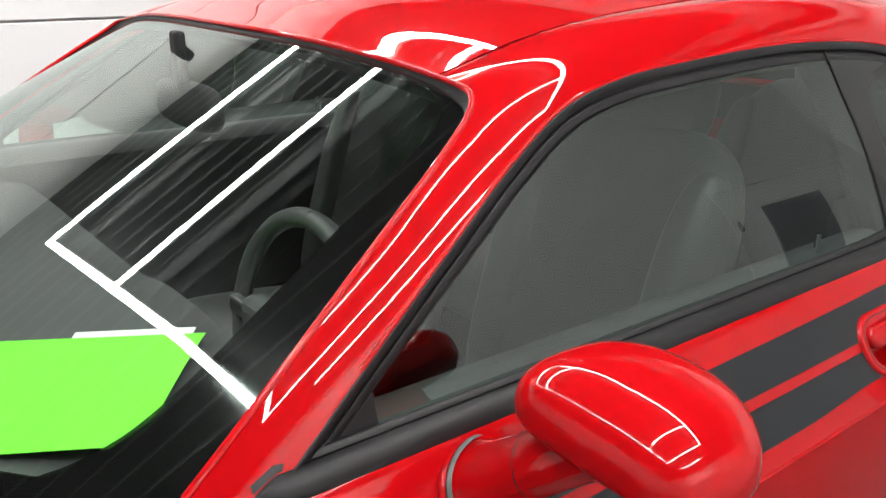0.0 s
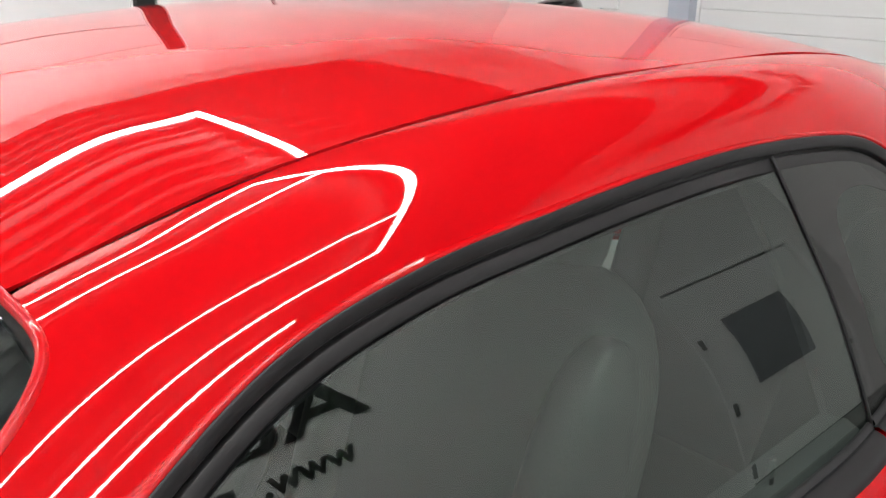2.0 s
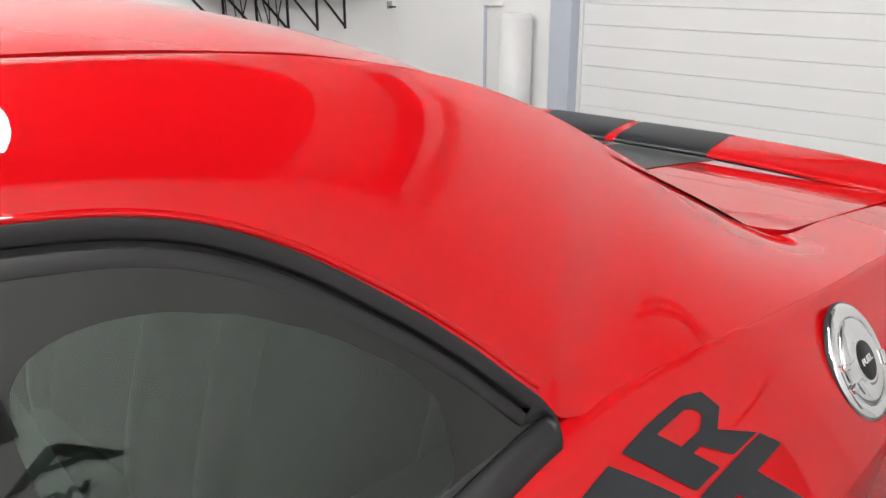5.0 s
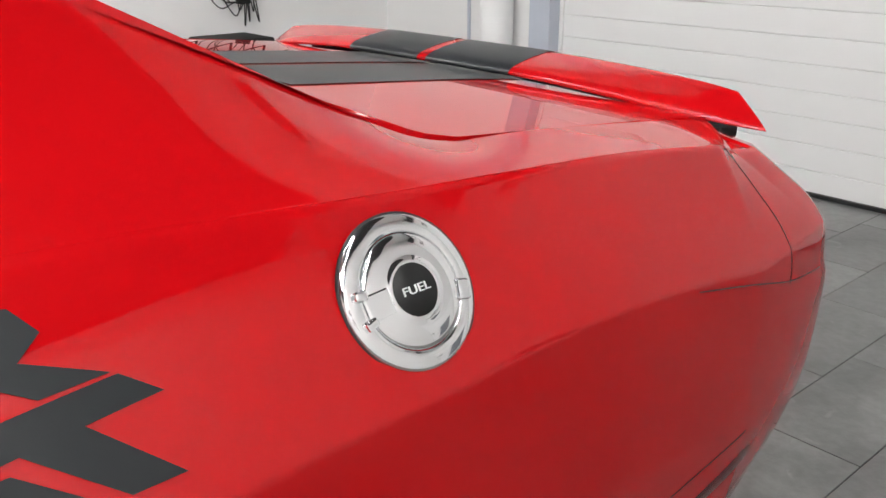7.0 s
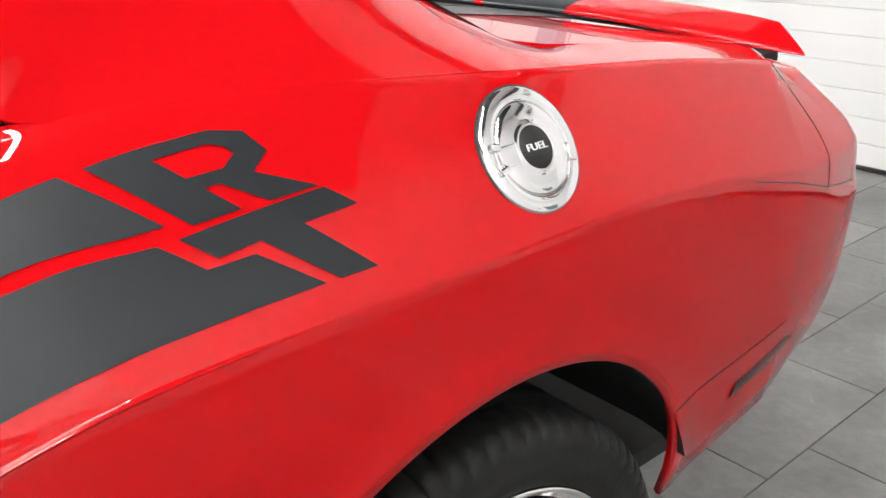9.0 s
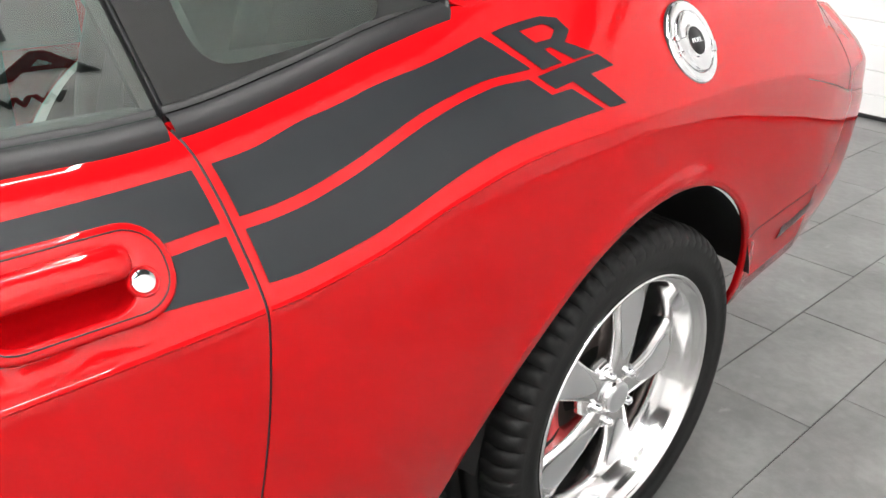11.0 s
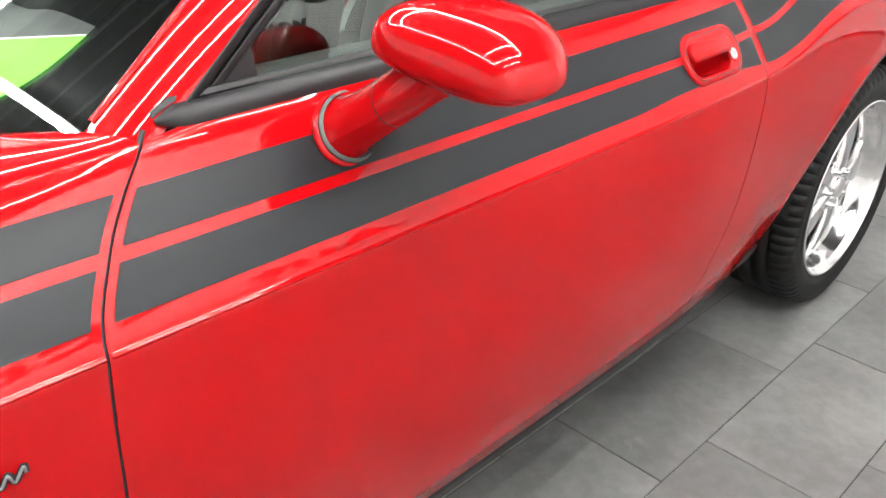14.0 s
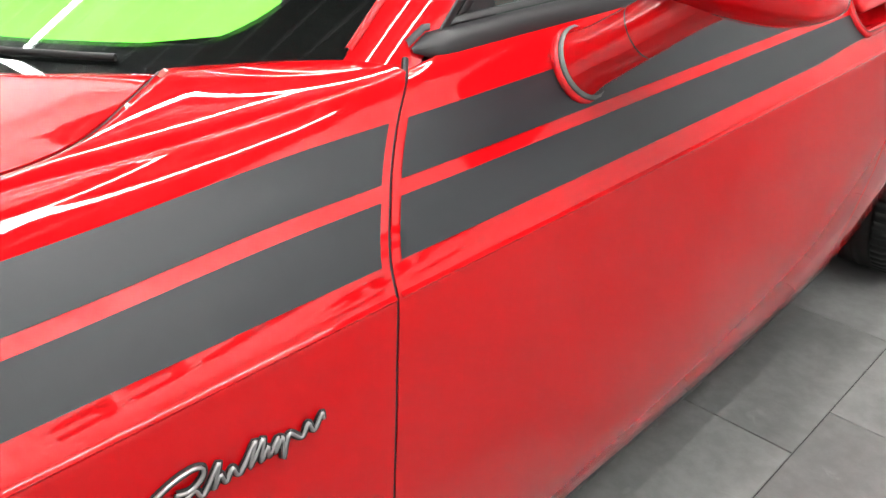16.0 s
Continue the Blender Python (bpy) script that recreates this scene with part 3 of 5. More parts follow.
RAIL_TOP = [(-0.694, -0.735, 1.018), (-0.545, -0.695, 1.124), (-0.420, -0.658, 1.205), (-0.305, -0.605, 1.290), (-0.200, -0.580, 1.349), (-0.085, -0.578, 1.386), (0.05, -0.578, 1.4160), (0.22, -0.578, 1.4350), (0.42, -0.578, 1.4475), (0.64, -0.578, 1.4505), (0.83, -0.578, 1.4450),
            (0.98, -0.578, 1.433), (1.11, -0.578, 1.411), (1.23, -0.578, 1.378), (1.34, -0.582, 1.335), (1.45, -0.592, 1.280), (1.57, -0.612, 1.216), (1.68, -0.640, 1.155), (1.785, -0.668, 1.113), (1.94, -0.672, 1.103), (2.10, -0.675, 1.089), (2.22, -0.678, 1.077), (2.31, -0.676, 1.066), (2.37, -0.665, 1.055)]
NR = len(RAIL_LOW) - 1
BULGE = curve(np.linspace(0, 1, NR + 1), [0.016, 0.017, 0.019, 0.022, 0.023, 0.022, 0.021, 0.021, 0.021, 0.022, 0.023, 0.024, 0.025, 0.026, 0.026, 0.024, 0.018, 0.009, 0.002, 0.0, 0.001, 0.002, 0.002, 0.002])
rail_low, rail_top = track(RAIL_LOW), track(RAIL_TOP)


def rail_point(u, v):
    a, b = rail_low(u), rail_top(u)
    n = np.array([0.0, -0.55, 0.83])
    return a * (1 - v) + b * v + n * float(BULGE(u)) * 4 * v * (1 - v)


# the windscreen's edge, as x over y, cuts the pillar's inner side and rounds the upper corner
ws_edge = curve([-0.800, -0.779, -0.772, -0.755, -0.747, -0.734, -0.728, -0.716, -0.706, -0.697, -0.688, -0.682, -0.673, -0.664, -0.655, -0.64, -0.615, -0.58, -0.55], [-0.67, -0.567, -0.534, -0.467, -0.434, -0.391, -0.367, -0.328, -0.288, -0.258, -0.234, -0.217, -0.197, -0.184, -0.175, -0.168, -0.165, -0.164, -0.168])


def rail_reach(u):
    """How far across the pillar reaches at u before the glass begins."""
    prev = 0.0
    for v in np.linspace(0.3, 1, 141):
        p = rail_point(u, v)
        if p[0] < float(ws_edge(p[1])) and p[0] < 0.1:
            return prev
        prev = v
    return 1.0


UR = np.concatenate([np.linspace(0, 3.0 / NR, 50), np.linspace(3.0 / NR, 6.5 / NR, 120)[1:], np.linspace(6.5 / NR, 1, 150)[1:]])
reach = [rail_reach(u) for u in UR]
for side in SIDES:
    P = [[rail_point(u, v * r) for v in np.linspace(0, 1, 26)] for u, r in zip(UR, reach)]
    sheet("roof_rail", P, RED, car, "red roof side with pillars", side, 0.004)


for side in SIDES:
    rows = [(p[0], p[1] + 0.0022, p[2] - 0.0016) for p in [shoulder(x) for x in np.linspace(1.10, 2.19, 60)] + [tail_edge(u) for u in np.linspace(0.01, 0.22, 24)]]
    sheet("shoulder_bead", tube_pts(rows, 0.0026, 8), RED, car, "", side)


def roof_z(x, y):
    xs = np.clip(x, -0.3, 1.2)
    base = curve([-0.30, -0.165, 0.0, 0.20, 0.45, 0.75, 0.95, 1.10, 1.2], [1.334, 1.364, 1.407, 1.4335, 1.449, 1.4495, 1.4375, 1.4135, 1.388])(xs)
    return base + 0.043 * (1 - abs(y / 0.573) ** 2.5)


roof_front = lambda y: -0.215 + 0.05 * (y / 0.573) ** 2
roof_rear = lambda y: 1.17 - 0.03 * (y / 0.573) ** 2
P = []
for y in np.linspace(-0.5705, 0.5705, 60):
    x0, x1 = roof_front(y), roof_rear(y)
    P.append([(x, y, float(roof_z(x, y))) for x in x0 + (x1 - x0) * np.linspace(0, 1, 80)])
roof = sheet("roof_panel", P, RED, car, "glossy red roof panel", 1, 0.003)
for side in SIDES:
    rows = [(x, side * -0.5745, float(roof_z(x, 0.572)) - 0.0075) for x in np.linspace(-0.15, 1.13, 60)]
    sheet("roof_ditch", tube_pts(rows, 0.005, 6), RUBBER, car)

# windscreen and rear window
def ws_point(u, v, grow=0.0):
    """u across from the left edge (0) to the right (1), v from base (0) to top (1)."""
    y = 2 * u - 1
    base = np.array([-1.0 + 0.32 * y * y + 0.03 * y ** 4, 0.775 * y, 1.036 - 0.02 * (1 - y * y)])
    yt = 0.672 * y
    xt = roof_front(yt)
    top = np.array([xt + 0.01, yt, float(roof_z(xt, yt)) - 0.0028 - 0.05 * max(0.0, abs(yt) - 0.60)])
    p = base * (1 - v) + top * v
    n = np.array([-0.45, 0.10 * y, 0.88])
    return p + n * (0.004 * 4 * v * (1 - v) + grow)


us = np.linspace(-0.012, 1.012, 64)
wind = sheet("windscreen", [[ws_point(u, v) for v in np.linspace(-0.03, 1.0, 40)] for u in us[::-1]], FRONT_GLASS, car, "clear windscreen reflecting the ceiling tubes")
wind.visible_shadow = False
# black ceramic border of the windscreen
def ws_border(lo, hi, name="glass_border"):
    return sheet(name, [[ws_point(u, v, -0.003) for v in np.linspace(lo[1], hi[1], 14)] for u in np.linspace(lo[0], hi[0], 40)], FRIT, wind, "black ceramic glass border")


ws_border((-0.012, -0.03), (1.012, 0.048))
ws_border((-0.012, 0.965), (1.012, 1.0))
for mirror in (0, 1):
    P = []
    for v in np.linspace(0.03, 0.965, 50):
        w = 0.034 + 0.04 * math.exp(-(v - 0.03) / 0.06) + 0.05 * math.exp(-(0.965 - v) / 0.03)
        P.append([ws_point(u if not mirror else 1 - u, v, -0.003) for u in np.linspace(-0.012, w, 8)])
    sheet("glass_border", P, FRIT, wind, "black ceramic glass border")
deck_c = curve([1.75, 1.85, 2.2, 2.42, 2.5], [1.130, 1.121, 1.091, 1.066, 1.05])


def deck_z(x, y):
    return float(deck_c(x)) - 0.012 * (y / 0.66) ** 2


P = []
for u in np.linspace(-1, 1, 40):
    top = np.array([1.175 - 0.03 * u * u, 0.568 * u, float(roof_z(1.165, 0.568 * u))])
    bot = np.array([1.775 + 0.03 * (1 - u * u), 0.655 * u, deck_z(1.79, 0.655 * u) - 0.006])
    P.append([top * (1 - v) + bot * v + np.array([0.3, 0, 0.9]) * 0.010 * 4 * v * (1 - v) for v in np.linspace(0, 1, 24)])
rearw = sheet("rear_window", P, FRIT, car, "dark sloping rear window")

# deck and its edge panels
P = []
for y in np.linspace(-1, 1, 50):
    lead = 1.808 - 0.02 * y * y + 0.035 * max(0.0, (abs(y) - 0.93) / 0.07) ** 2
    P.append([(x, y * (0.6645 + 0.008 * (x - 1.8)), deck_z(x, 0.665 * y)) for x in np.linspace(lead, 2.40 - 0.03 * y * y, 40)])
decklid = sheet("boot_lid", P, RED, car, "red boot lid with two wide black stripes", 1, 0.012)
# red reveal and black seal where pillars and roof meet the windscreen
edge_l = [rail_point(u, r) for u, r in zip(UR, reach) if r < 0.995][::2]
edge_k = [p for p in edge_l if -0.632 <= p[1] < -0.585]
edge_l = [p for p in edge_l if p[1] < -0.632]
edge_t = [np.array([roof_front(y), y, float(roof_z(roof_front(y), y))]) for y in np.linspace(-0.47, 0.47, 44)]
edge_r = [np.array([roof_front(y), y, float(roof_z(roof_front(y), y))]) for y in np.linspace(-0.568, -0.475, 6)]
out = track([edge_l[-1]] + edge_k + edge_r + [edge_t[0]])
turn_c = (edge_k[len(edge_k) // 2] * 0.45 + edge_r[0] * 0.55)
arc = [edge_l[-1] * (1 - t) ** 2 + turn_c * 2 * t * (1 - t) + edge_t[0] * t * t for t in np.linspace(0, 1, 14)]
for side in SIDES:
    P = [[p + (out(t) - p) * v + np.array([0, 0, -0.0005]) for v in np.linspace(0, 1.1, 5)] for p, t in zip(arc, np.linspace(0, 1, 14))]
    sheet("corner_gusset", P, RED, car, "", side)
way = edge_l + arc[1:-1] + edge_t + [p * (1, -1, 1) for p in arc[1:-1][::-1]] + [p * (1, -1, 1) for p in edge_l[::-1]]
way = [np.mean(way[max(0, i - 2):i + 3], axis=0) for i in range(len(way))]
sheet("windscreen_reveal", tube_pts(way, 0.0042, 8), RED, car, "red rounded edge round the windscreen")
P = []
for p in way:
    d = np.array([-0.50, 0, 1.0]) - p
    d[2] = 0
    d = d / np.linalg.norm(d)
    P.append([p + d * a + np.array([0, 0, b]) for a, b in ((-0.001, -0.002), (0.003, -0.007), (0.008, -0.013), (0.010, -0.030))])
sheet("windscreen_seal", P, RUBBER, car, "black seal round the windscreen")

# ---- rear edge of the deck ----
P = []
for side in SIDES:
    P = []
    for u in np.linspace(0.222, 1, 60):
        a = tail_point(u, float(tail_top(u)))
        y = a[1] * 0.90
        x = min(2.385 - 0.04 * (y / 0.66) ** 2, a[0] - 0.02)
        b = np.array([x, y, deck_z(x, y) - 0.012])
        P.append([a * (1 - v) + b * v for v in np.linspace(0, 1, 8)])
    sheet("deck_rear_edge", P, RED, car, "", side, 0.008)

# ---- hood and fender tops ----
hood_rear = curve([0, 0.3, 0.45, 0.56, 0.62, 0.69, 0.72], [-1.05, -0.995, -0.93, -0.866, -0.824, -0.783, -0.765])
P = []
for k in np.linspace(-1, 1, 70):
    col = []
    x1 = float(hood_rear(0.706 * abs(k)))
    for t in np.linspace(0, 1, 60):
        x = -2.2 + t * (x1 + 2.2)
        y = k * (float(hood_edge(x)) - 0.002)
        col.append((x, y, top_surface_z(x, y) - 0.006 * max(0.0, (t - 0.985) / 0.015) ** 2))
    P.append(col)
hood = sheet("hood", P, RED, car, "glossy red hood", 1, 0.012)
P = []
for k in np.linspace(-1, 1, 50):
    y = 0.76 * k
    x = float(hood_rear(min(0.72, abs(y))))
    g = ws_point((k + 1) / 2, 0.0)
    P.append([(x - 0.04, y, 1.000), (x + 0.01, y, 1.018), (float(g[0]) + 0.005, y, float(g[2]) - 0.014), (float(g[0]) + 0.012, y, 0.985)])
sheet("cowl_panel", P, BLACK, car, "black cowl panel under the windscreen")
# front bumper closes the nose
P = []
for y in np.linspace(-0.80, 0.80, 40):
    x0 = -2.42 + 0.22 * (y / 0.80) ** 2
    P.append([(-2.2, y, top_surface_z(-2.2, y)), (x0 + 0.03, y, 0.90), (x0, y, 0.75), (x0, y, 0.55), (x0 + 0.06, y, 0.35), (x0 + 0.2, y, 0.25)])
sheet("front_bumper", P, RED, car, "red front bumper", 1, 0.01)

# ---- sills, underbody, inner shell ----
for side in SIDES:
    P = [[(x, -(float(flank_y(x, 0.327)) + dy), z) for dy, z in ((-0.012, 0.340), (-0.006, 0.322), (-0.012, 0.300), (-0.030, 0.262), (-0.07, 0.250), (-0.16, 0.250))] for x in np.linspace(-1.02, 1.05, 60)]
    sheet("sill_trim", P, RUBBER, car, "matte black sill strip", side, 0.004)
    P = [[(x, -(float(flank_y(x, z)) - 0.045), z) for z in np.linspace(0.30, 1.00, 12)] for x in np.linspace(-0.98, 1.02, 40)]
    sheet("inner_shell", P, BLACK, car, "", side)
part("underbody", box_bm((4.5, 1.30, 0.04), (0.05, 0, 0.25)), BLACK, car)
for cx in (XF, XW):
    for side in SIDES:
        P = [[(cx + r * math.sin(t), -y, WZ + r * math.cos(t)) for y, r in ((0.905, 0.4378), (0.885, 0.440), (0.85, 0.455), (0.80, 0.462), (0.70, 0.462), (0.56, 0.462))] for t in np.linspace(-1.45, 1.24, 36)]
        sheet("wheel_housing", P, BLACK, car, "", side)
        bm = cyl_bm(0.36, 0.36, 0.01, pose(cx, side * -0.56, WZ + 0.09, 90), 36)
        part("housing_wall", bm, BLACK, car)

# ---- side windows and their surrounds ----
glass_y = curve([1.0, 1.05, 1.10, 1.20, 1.30, 1.36, 1.42], [0.822, 0.810, 0.796, 0.762, 0.716, 0.686, 0.65])
UW = np.linspace(0.22 / NR, 14.0 / NR, 116)


def surround(u, o, lift=0.0):
    """A place o metres inside the window's outer edge."""
    p, q = rail_low(max(0, u - 0.004)), rail_low(u + 0.004)
    d = q - p
    n = np.array([d[2], 0, -d[0]])
    n = n / np.linalg.norm(n)
    c = rail_low(u)
    r = c + n * o
    w = min(1.0, o / 0.036)
    y = c[1] * (1 - w) - float(glass_y(r[2])) * w
    return np.array([r[0], y - lift, r[2] + lift * 0.3])


edge = np.array([surround(u, 0.030) for u in UW])
order = np.argsort(edge[:, 0])
EX, EZ = edge[order, 0], edge[order, 2]


def glass_top(x):
    return float(np.interp(x, EX, EZ))


pillar_x = lambda z: 0.646 - (z - 1.066) * 0.272


def pane_point(x0, x1, lean0, lean1, u, v, inset=0.0):
    """A place on window glass between the belt (v 0) and the upper edge (1), leaning with the middle pillar at either end."""
    xb = x0 + (x1 - x0) * u
    wl = (1 - u) ** 3 * lean0 + u ** 3 * lean1
    zb = float(top_z(xb)) - 0.01
    z = zb + (max(glass_top(xb - 0.09 * wl), zb + 0.002) - zb) * v
    return (xb + wl * (pillar_x(z) - 0.646), -(float(glass_y(z)) - inset), z)


def pane_rows(x0, x1, lean0, lean1, n, inset=0.0, m=16):
    return [[pane_point(x0, x1, lean0, lean1, u, v, inset) for v in np.linspace(0, 1, m)] for u in np.linspace(0, 1, n)]


for k, side in enumerate(SIDES):
    body = doors[k]
    g = sheet("door_glass", pane_rows(-0.535, 0.642, 0, 1, 70), SIDE_GLASS, body, "tinted door window, closed", side)
    g.visible_shadow = False
    q = sheet("quarter_glass", pane_rows(0.654, 1.055, 1, 0, 30, 0.004), QUARTER_GLASS, quarters[k], "small tinted quarter window", side)
    q.visible_shadow = False
    # black border, and a tint film with rounded corners inside it
    ring, film = [], []
    for t in np.linspace(0, 2 * math.pi, 97):
        c, w = math.cos(t), math.sin(t)
        f = 1 / max(abs(c), abs(w))
        squared = lambda e: math.copysign(abs(e) ** 0.42, e)
        iu, iv = 0.45 + 0.32 * squared(c), 0.52 + 0.38 * squared(w)
        ou, ov = 0.5 + 0.5 * c * f, 0.5 + 0.5 * w * f
        ring.append([pane_point(0.654, 1.055, 1, 0, ou + (iu - ou) * r, ov + (iv - ov) * r, 0.0028) for r in np.linspace(0, 1, 6)])
        film.append([pane_point(0.654, 1.055, 1, 0, 0.45 + (iu - 0.45) * r, 0.52 + (iv - 0.52) * r, 0.003) for r in np.linspace(0.001, 1, 8)])
    sheet("glass_border", ring, CERAMIC, q, "black ceramic glass border", side)
    sheet("tint_film", film[::-1], FILM, q, "tint film with rounded corners", side).visible_shadow = False
    sheet("window_edge", tube_pts([(pillar_x(z) + 0.002, -(float(glass_y(z)) + 0.001), z) for z in np.linspace(1.045, 1.362, 20)], 0.0024, 6), RUBBER, g, "", side)
    sheet("rail_fold", tube_pts([rail_point(u, 0.02) + np.array([0, 0.0006, -0.0008]) for u in UW[6:]], 0.0032, 20), RED, quarters[k], "", side)
    # upper surround: grey outer band, black inner lip
    P = [[surround(u, o, l) for o, l in ((-0.002, -0.004), (-0.0005, 0.001), (0.001, 0.0022), (0.006, 0.0026), (0.0118, 0.0022), (0.0130, 0.0012), (0.0134, -0.007))] for u in UW]
    sheet("window_surround", P, TRIM, quarters[k], "satin dark grey window surround", side)
    P = [[surround(u, o, l) for o, l in ((0.0172, -0.008), (0.0176, -0.0010), (0.0187, 0.0), (0.024, 0.0002), (0.0284, -0.0002), (0.0296, -0.0012), (0.0300, -0.008))] for u in UW]
    sheet("window_seal", P, TRIM, quarters[k], "black window seal", side)
    P = [[surround(u, o, l) for o, l in ((0.010, -0.0065), (0.024, -0.0070), (0.0345, -0.0045), (0.0355, -0.010))] for u in UW]
    sheet("window_gasket", P, RUBBER, quarters[k], "", side)
    # belt moulding on door and quarter
    for x0, x1, own in ((-0.562, 0.640, doors[k]), (0.648, 1.066, quarters[k])):
        P = []
        for x in np.linspace(x0, x1, 50):
            y, z = float(top_y(x)), float(top_z(x))
            g = min(1.0, 0.15 + (x - x0) / 0.03) if own is doors[k] else 1.0
            P.append([(x, -(y - 0.012 + (a + 0.012) * g), z - 0.004 + (b + 0.004) * g) for a, b in ((0.008, -0.015), (0.0095, -0.009), (0.006, 0.001), (-0.004, 0.0085), (-0.013, 0.011), (-0.018, 0.009), (-0.021, 0.003), (-0.03, -0.02))])
        sheet("belt_moulding", P, TRIM, own, "satin black belt moulding", side)
        P2 = [[tuple(np.array(r[4]) + d) for d in ((0, 0.003, 0.0005), (0, 0.006, 0.006), (0, 0.011, 0.006), (0, 0.013, -0.002))] for r in P]
        sheet("belt_seal", P2, RUBBER, own, "", side)
    S = [surround(UW[-1], q, l) for q, l in ((-0.002, -0.004), (-0.0005, 0.001), (0.001, 0.0022), (0.011, 0.0024), (0.018, 0.0010), (0.026, 0.0002), (0.031, -0.004), (0.034, -0.010))]
    E = [np.array(p) for p in P[-1]]
    cap = []
    for t in np.linspace(0, 1, 12):
        row = []
        for i, (p, q) in enumerate(zip(S, E)):
            c = np.array([max(p[0], q[0]) + 0.016 * (1 - i / 9), (p[1] + q[1]) / 2 - 0.005, p[2] * 0.35 + q[2] * 0.65])
            row.append(p * (1 - t) ** 2 + c * 2 * t * (1 - t) + q * t * t)
        cap.append(row)
    sheet("corner_cap", cap, TRIM, quarters[k], "", side)
    # corner piece at the foot of the front pillar
    P = []
    for x in np.linspace(-0.525, -0.418, 10):
        lo = float(top_z(x)) - 0.006
        P.append([(x, -(float(glass_y(z)) + 0.0016), z) for z in np.linspace(lo, max(lo + 0.004, glass_top(x) + 0.002), 7)])
    sheet("mirror_patch", P, TRIM, doors[k], "dark grey corner patch behind the mirror", side)

# ---- stripes ----
d_low0 = curve([-2.2, 0.2, 0.40, 0.56, 0.65, 0.75, 0.9, 1.0, 1.15, 1.4], [0.026, 0.026, 0.032, 0.032, 0.026, 0.021, 0.021, 0.023, 0.0165, 0.016])
d_low1 = curve([-2.2, -1.0, -0.74, 0.5, 0.68, 0.77, 0.83, 0.90, 1.0, 1.08, 1.155, 1.4], [0.058, 0.0645, 0.070, 0.071, 0.076, 0.078, 0.082, 0.086, 0.089, 0.085, 0.077, 0.076])
d_up0 = curve([-2.2, -1.0, -0.74, 0.5, 0.68, 0.77, 0.83, 0.90, 1.0, 1.08, 1.155, 1.4], [0.068, 0.0755, 0.082, 0.083, 0.088, 0.090, 0.094, 0.098, 0.101, 0.097, 0.088, 0.086])
d_up1 = curve([-2.2, -1.0, -0.74, 0.2, 0.66, 0.73, 0.85, 0.94, 1.04, 1.12, 1.4], [0.100, 0.113, 0.1235, 0.130, 0.138, 0.142, 0.152, 0.151, 0.143, 0.140, 0.139])


def on_flank(x, d, out=0.0013):
    z = float(stripe_z(x)) + d
    return (x, -(float(flank_y(x, z)) + out * 0.8), z + out * 0.6)


def stripe(parent, xa, xb, lo, hi, side, n=60):
    """Vinyl between two offsets above the crease; xa, xb give the ends at an offset."""
    P = []
    for u in np.linspace(0, 1, n):
        col = []
        for v in np.linspace(0, 1, 9):
            xm = xa(0.08) + (xb(0.08) - xa(0.08)) * u
            d = float(lo(xm)) * (1 - v) + float(hi(xm)) * v
            x = xa(d) + (xb(d) - xa(d)) * u
            col.append(on_flank(x, d))
        P.append(col)
    sheet("stripe", P, VINYL, parent, "satin black vinyl stripe", side)


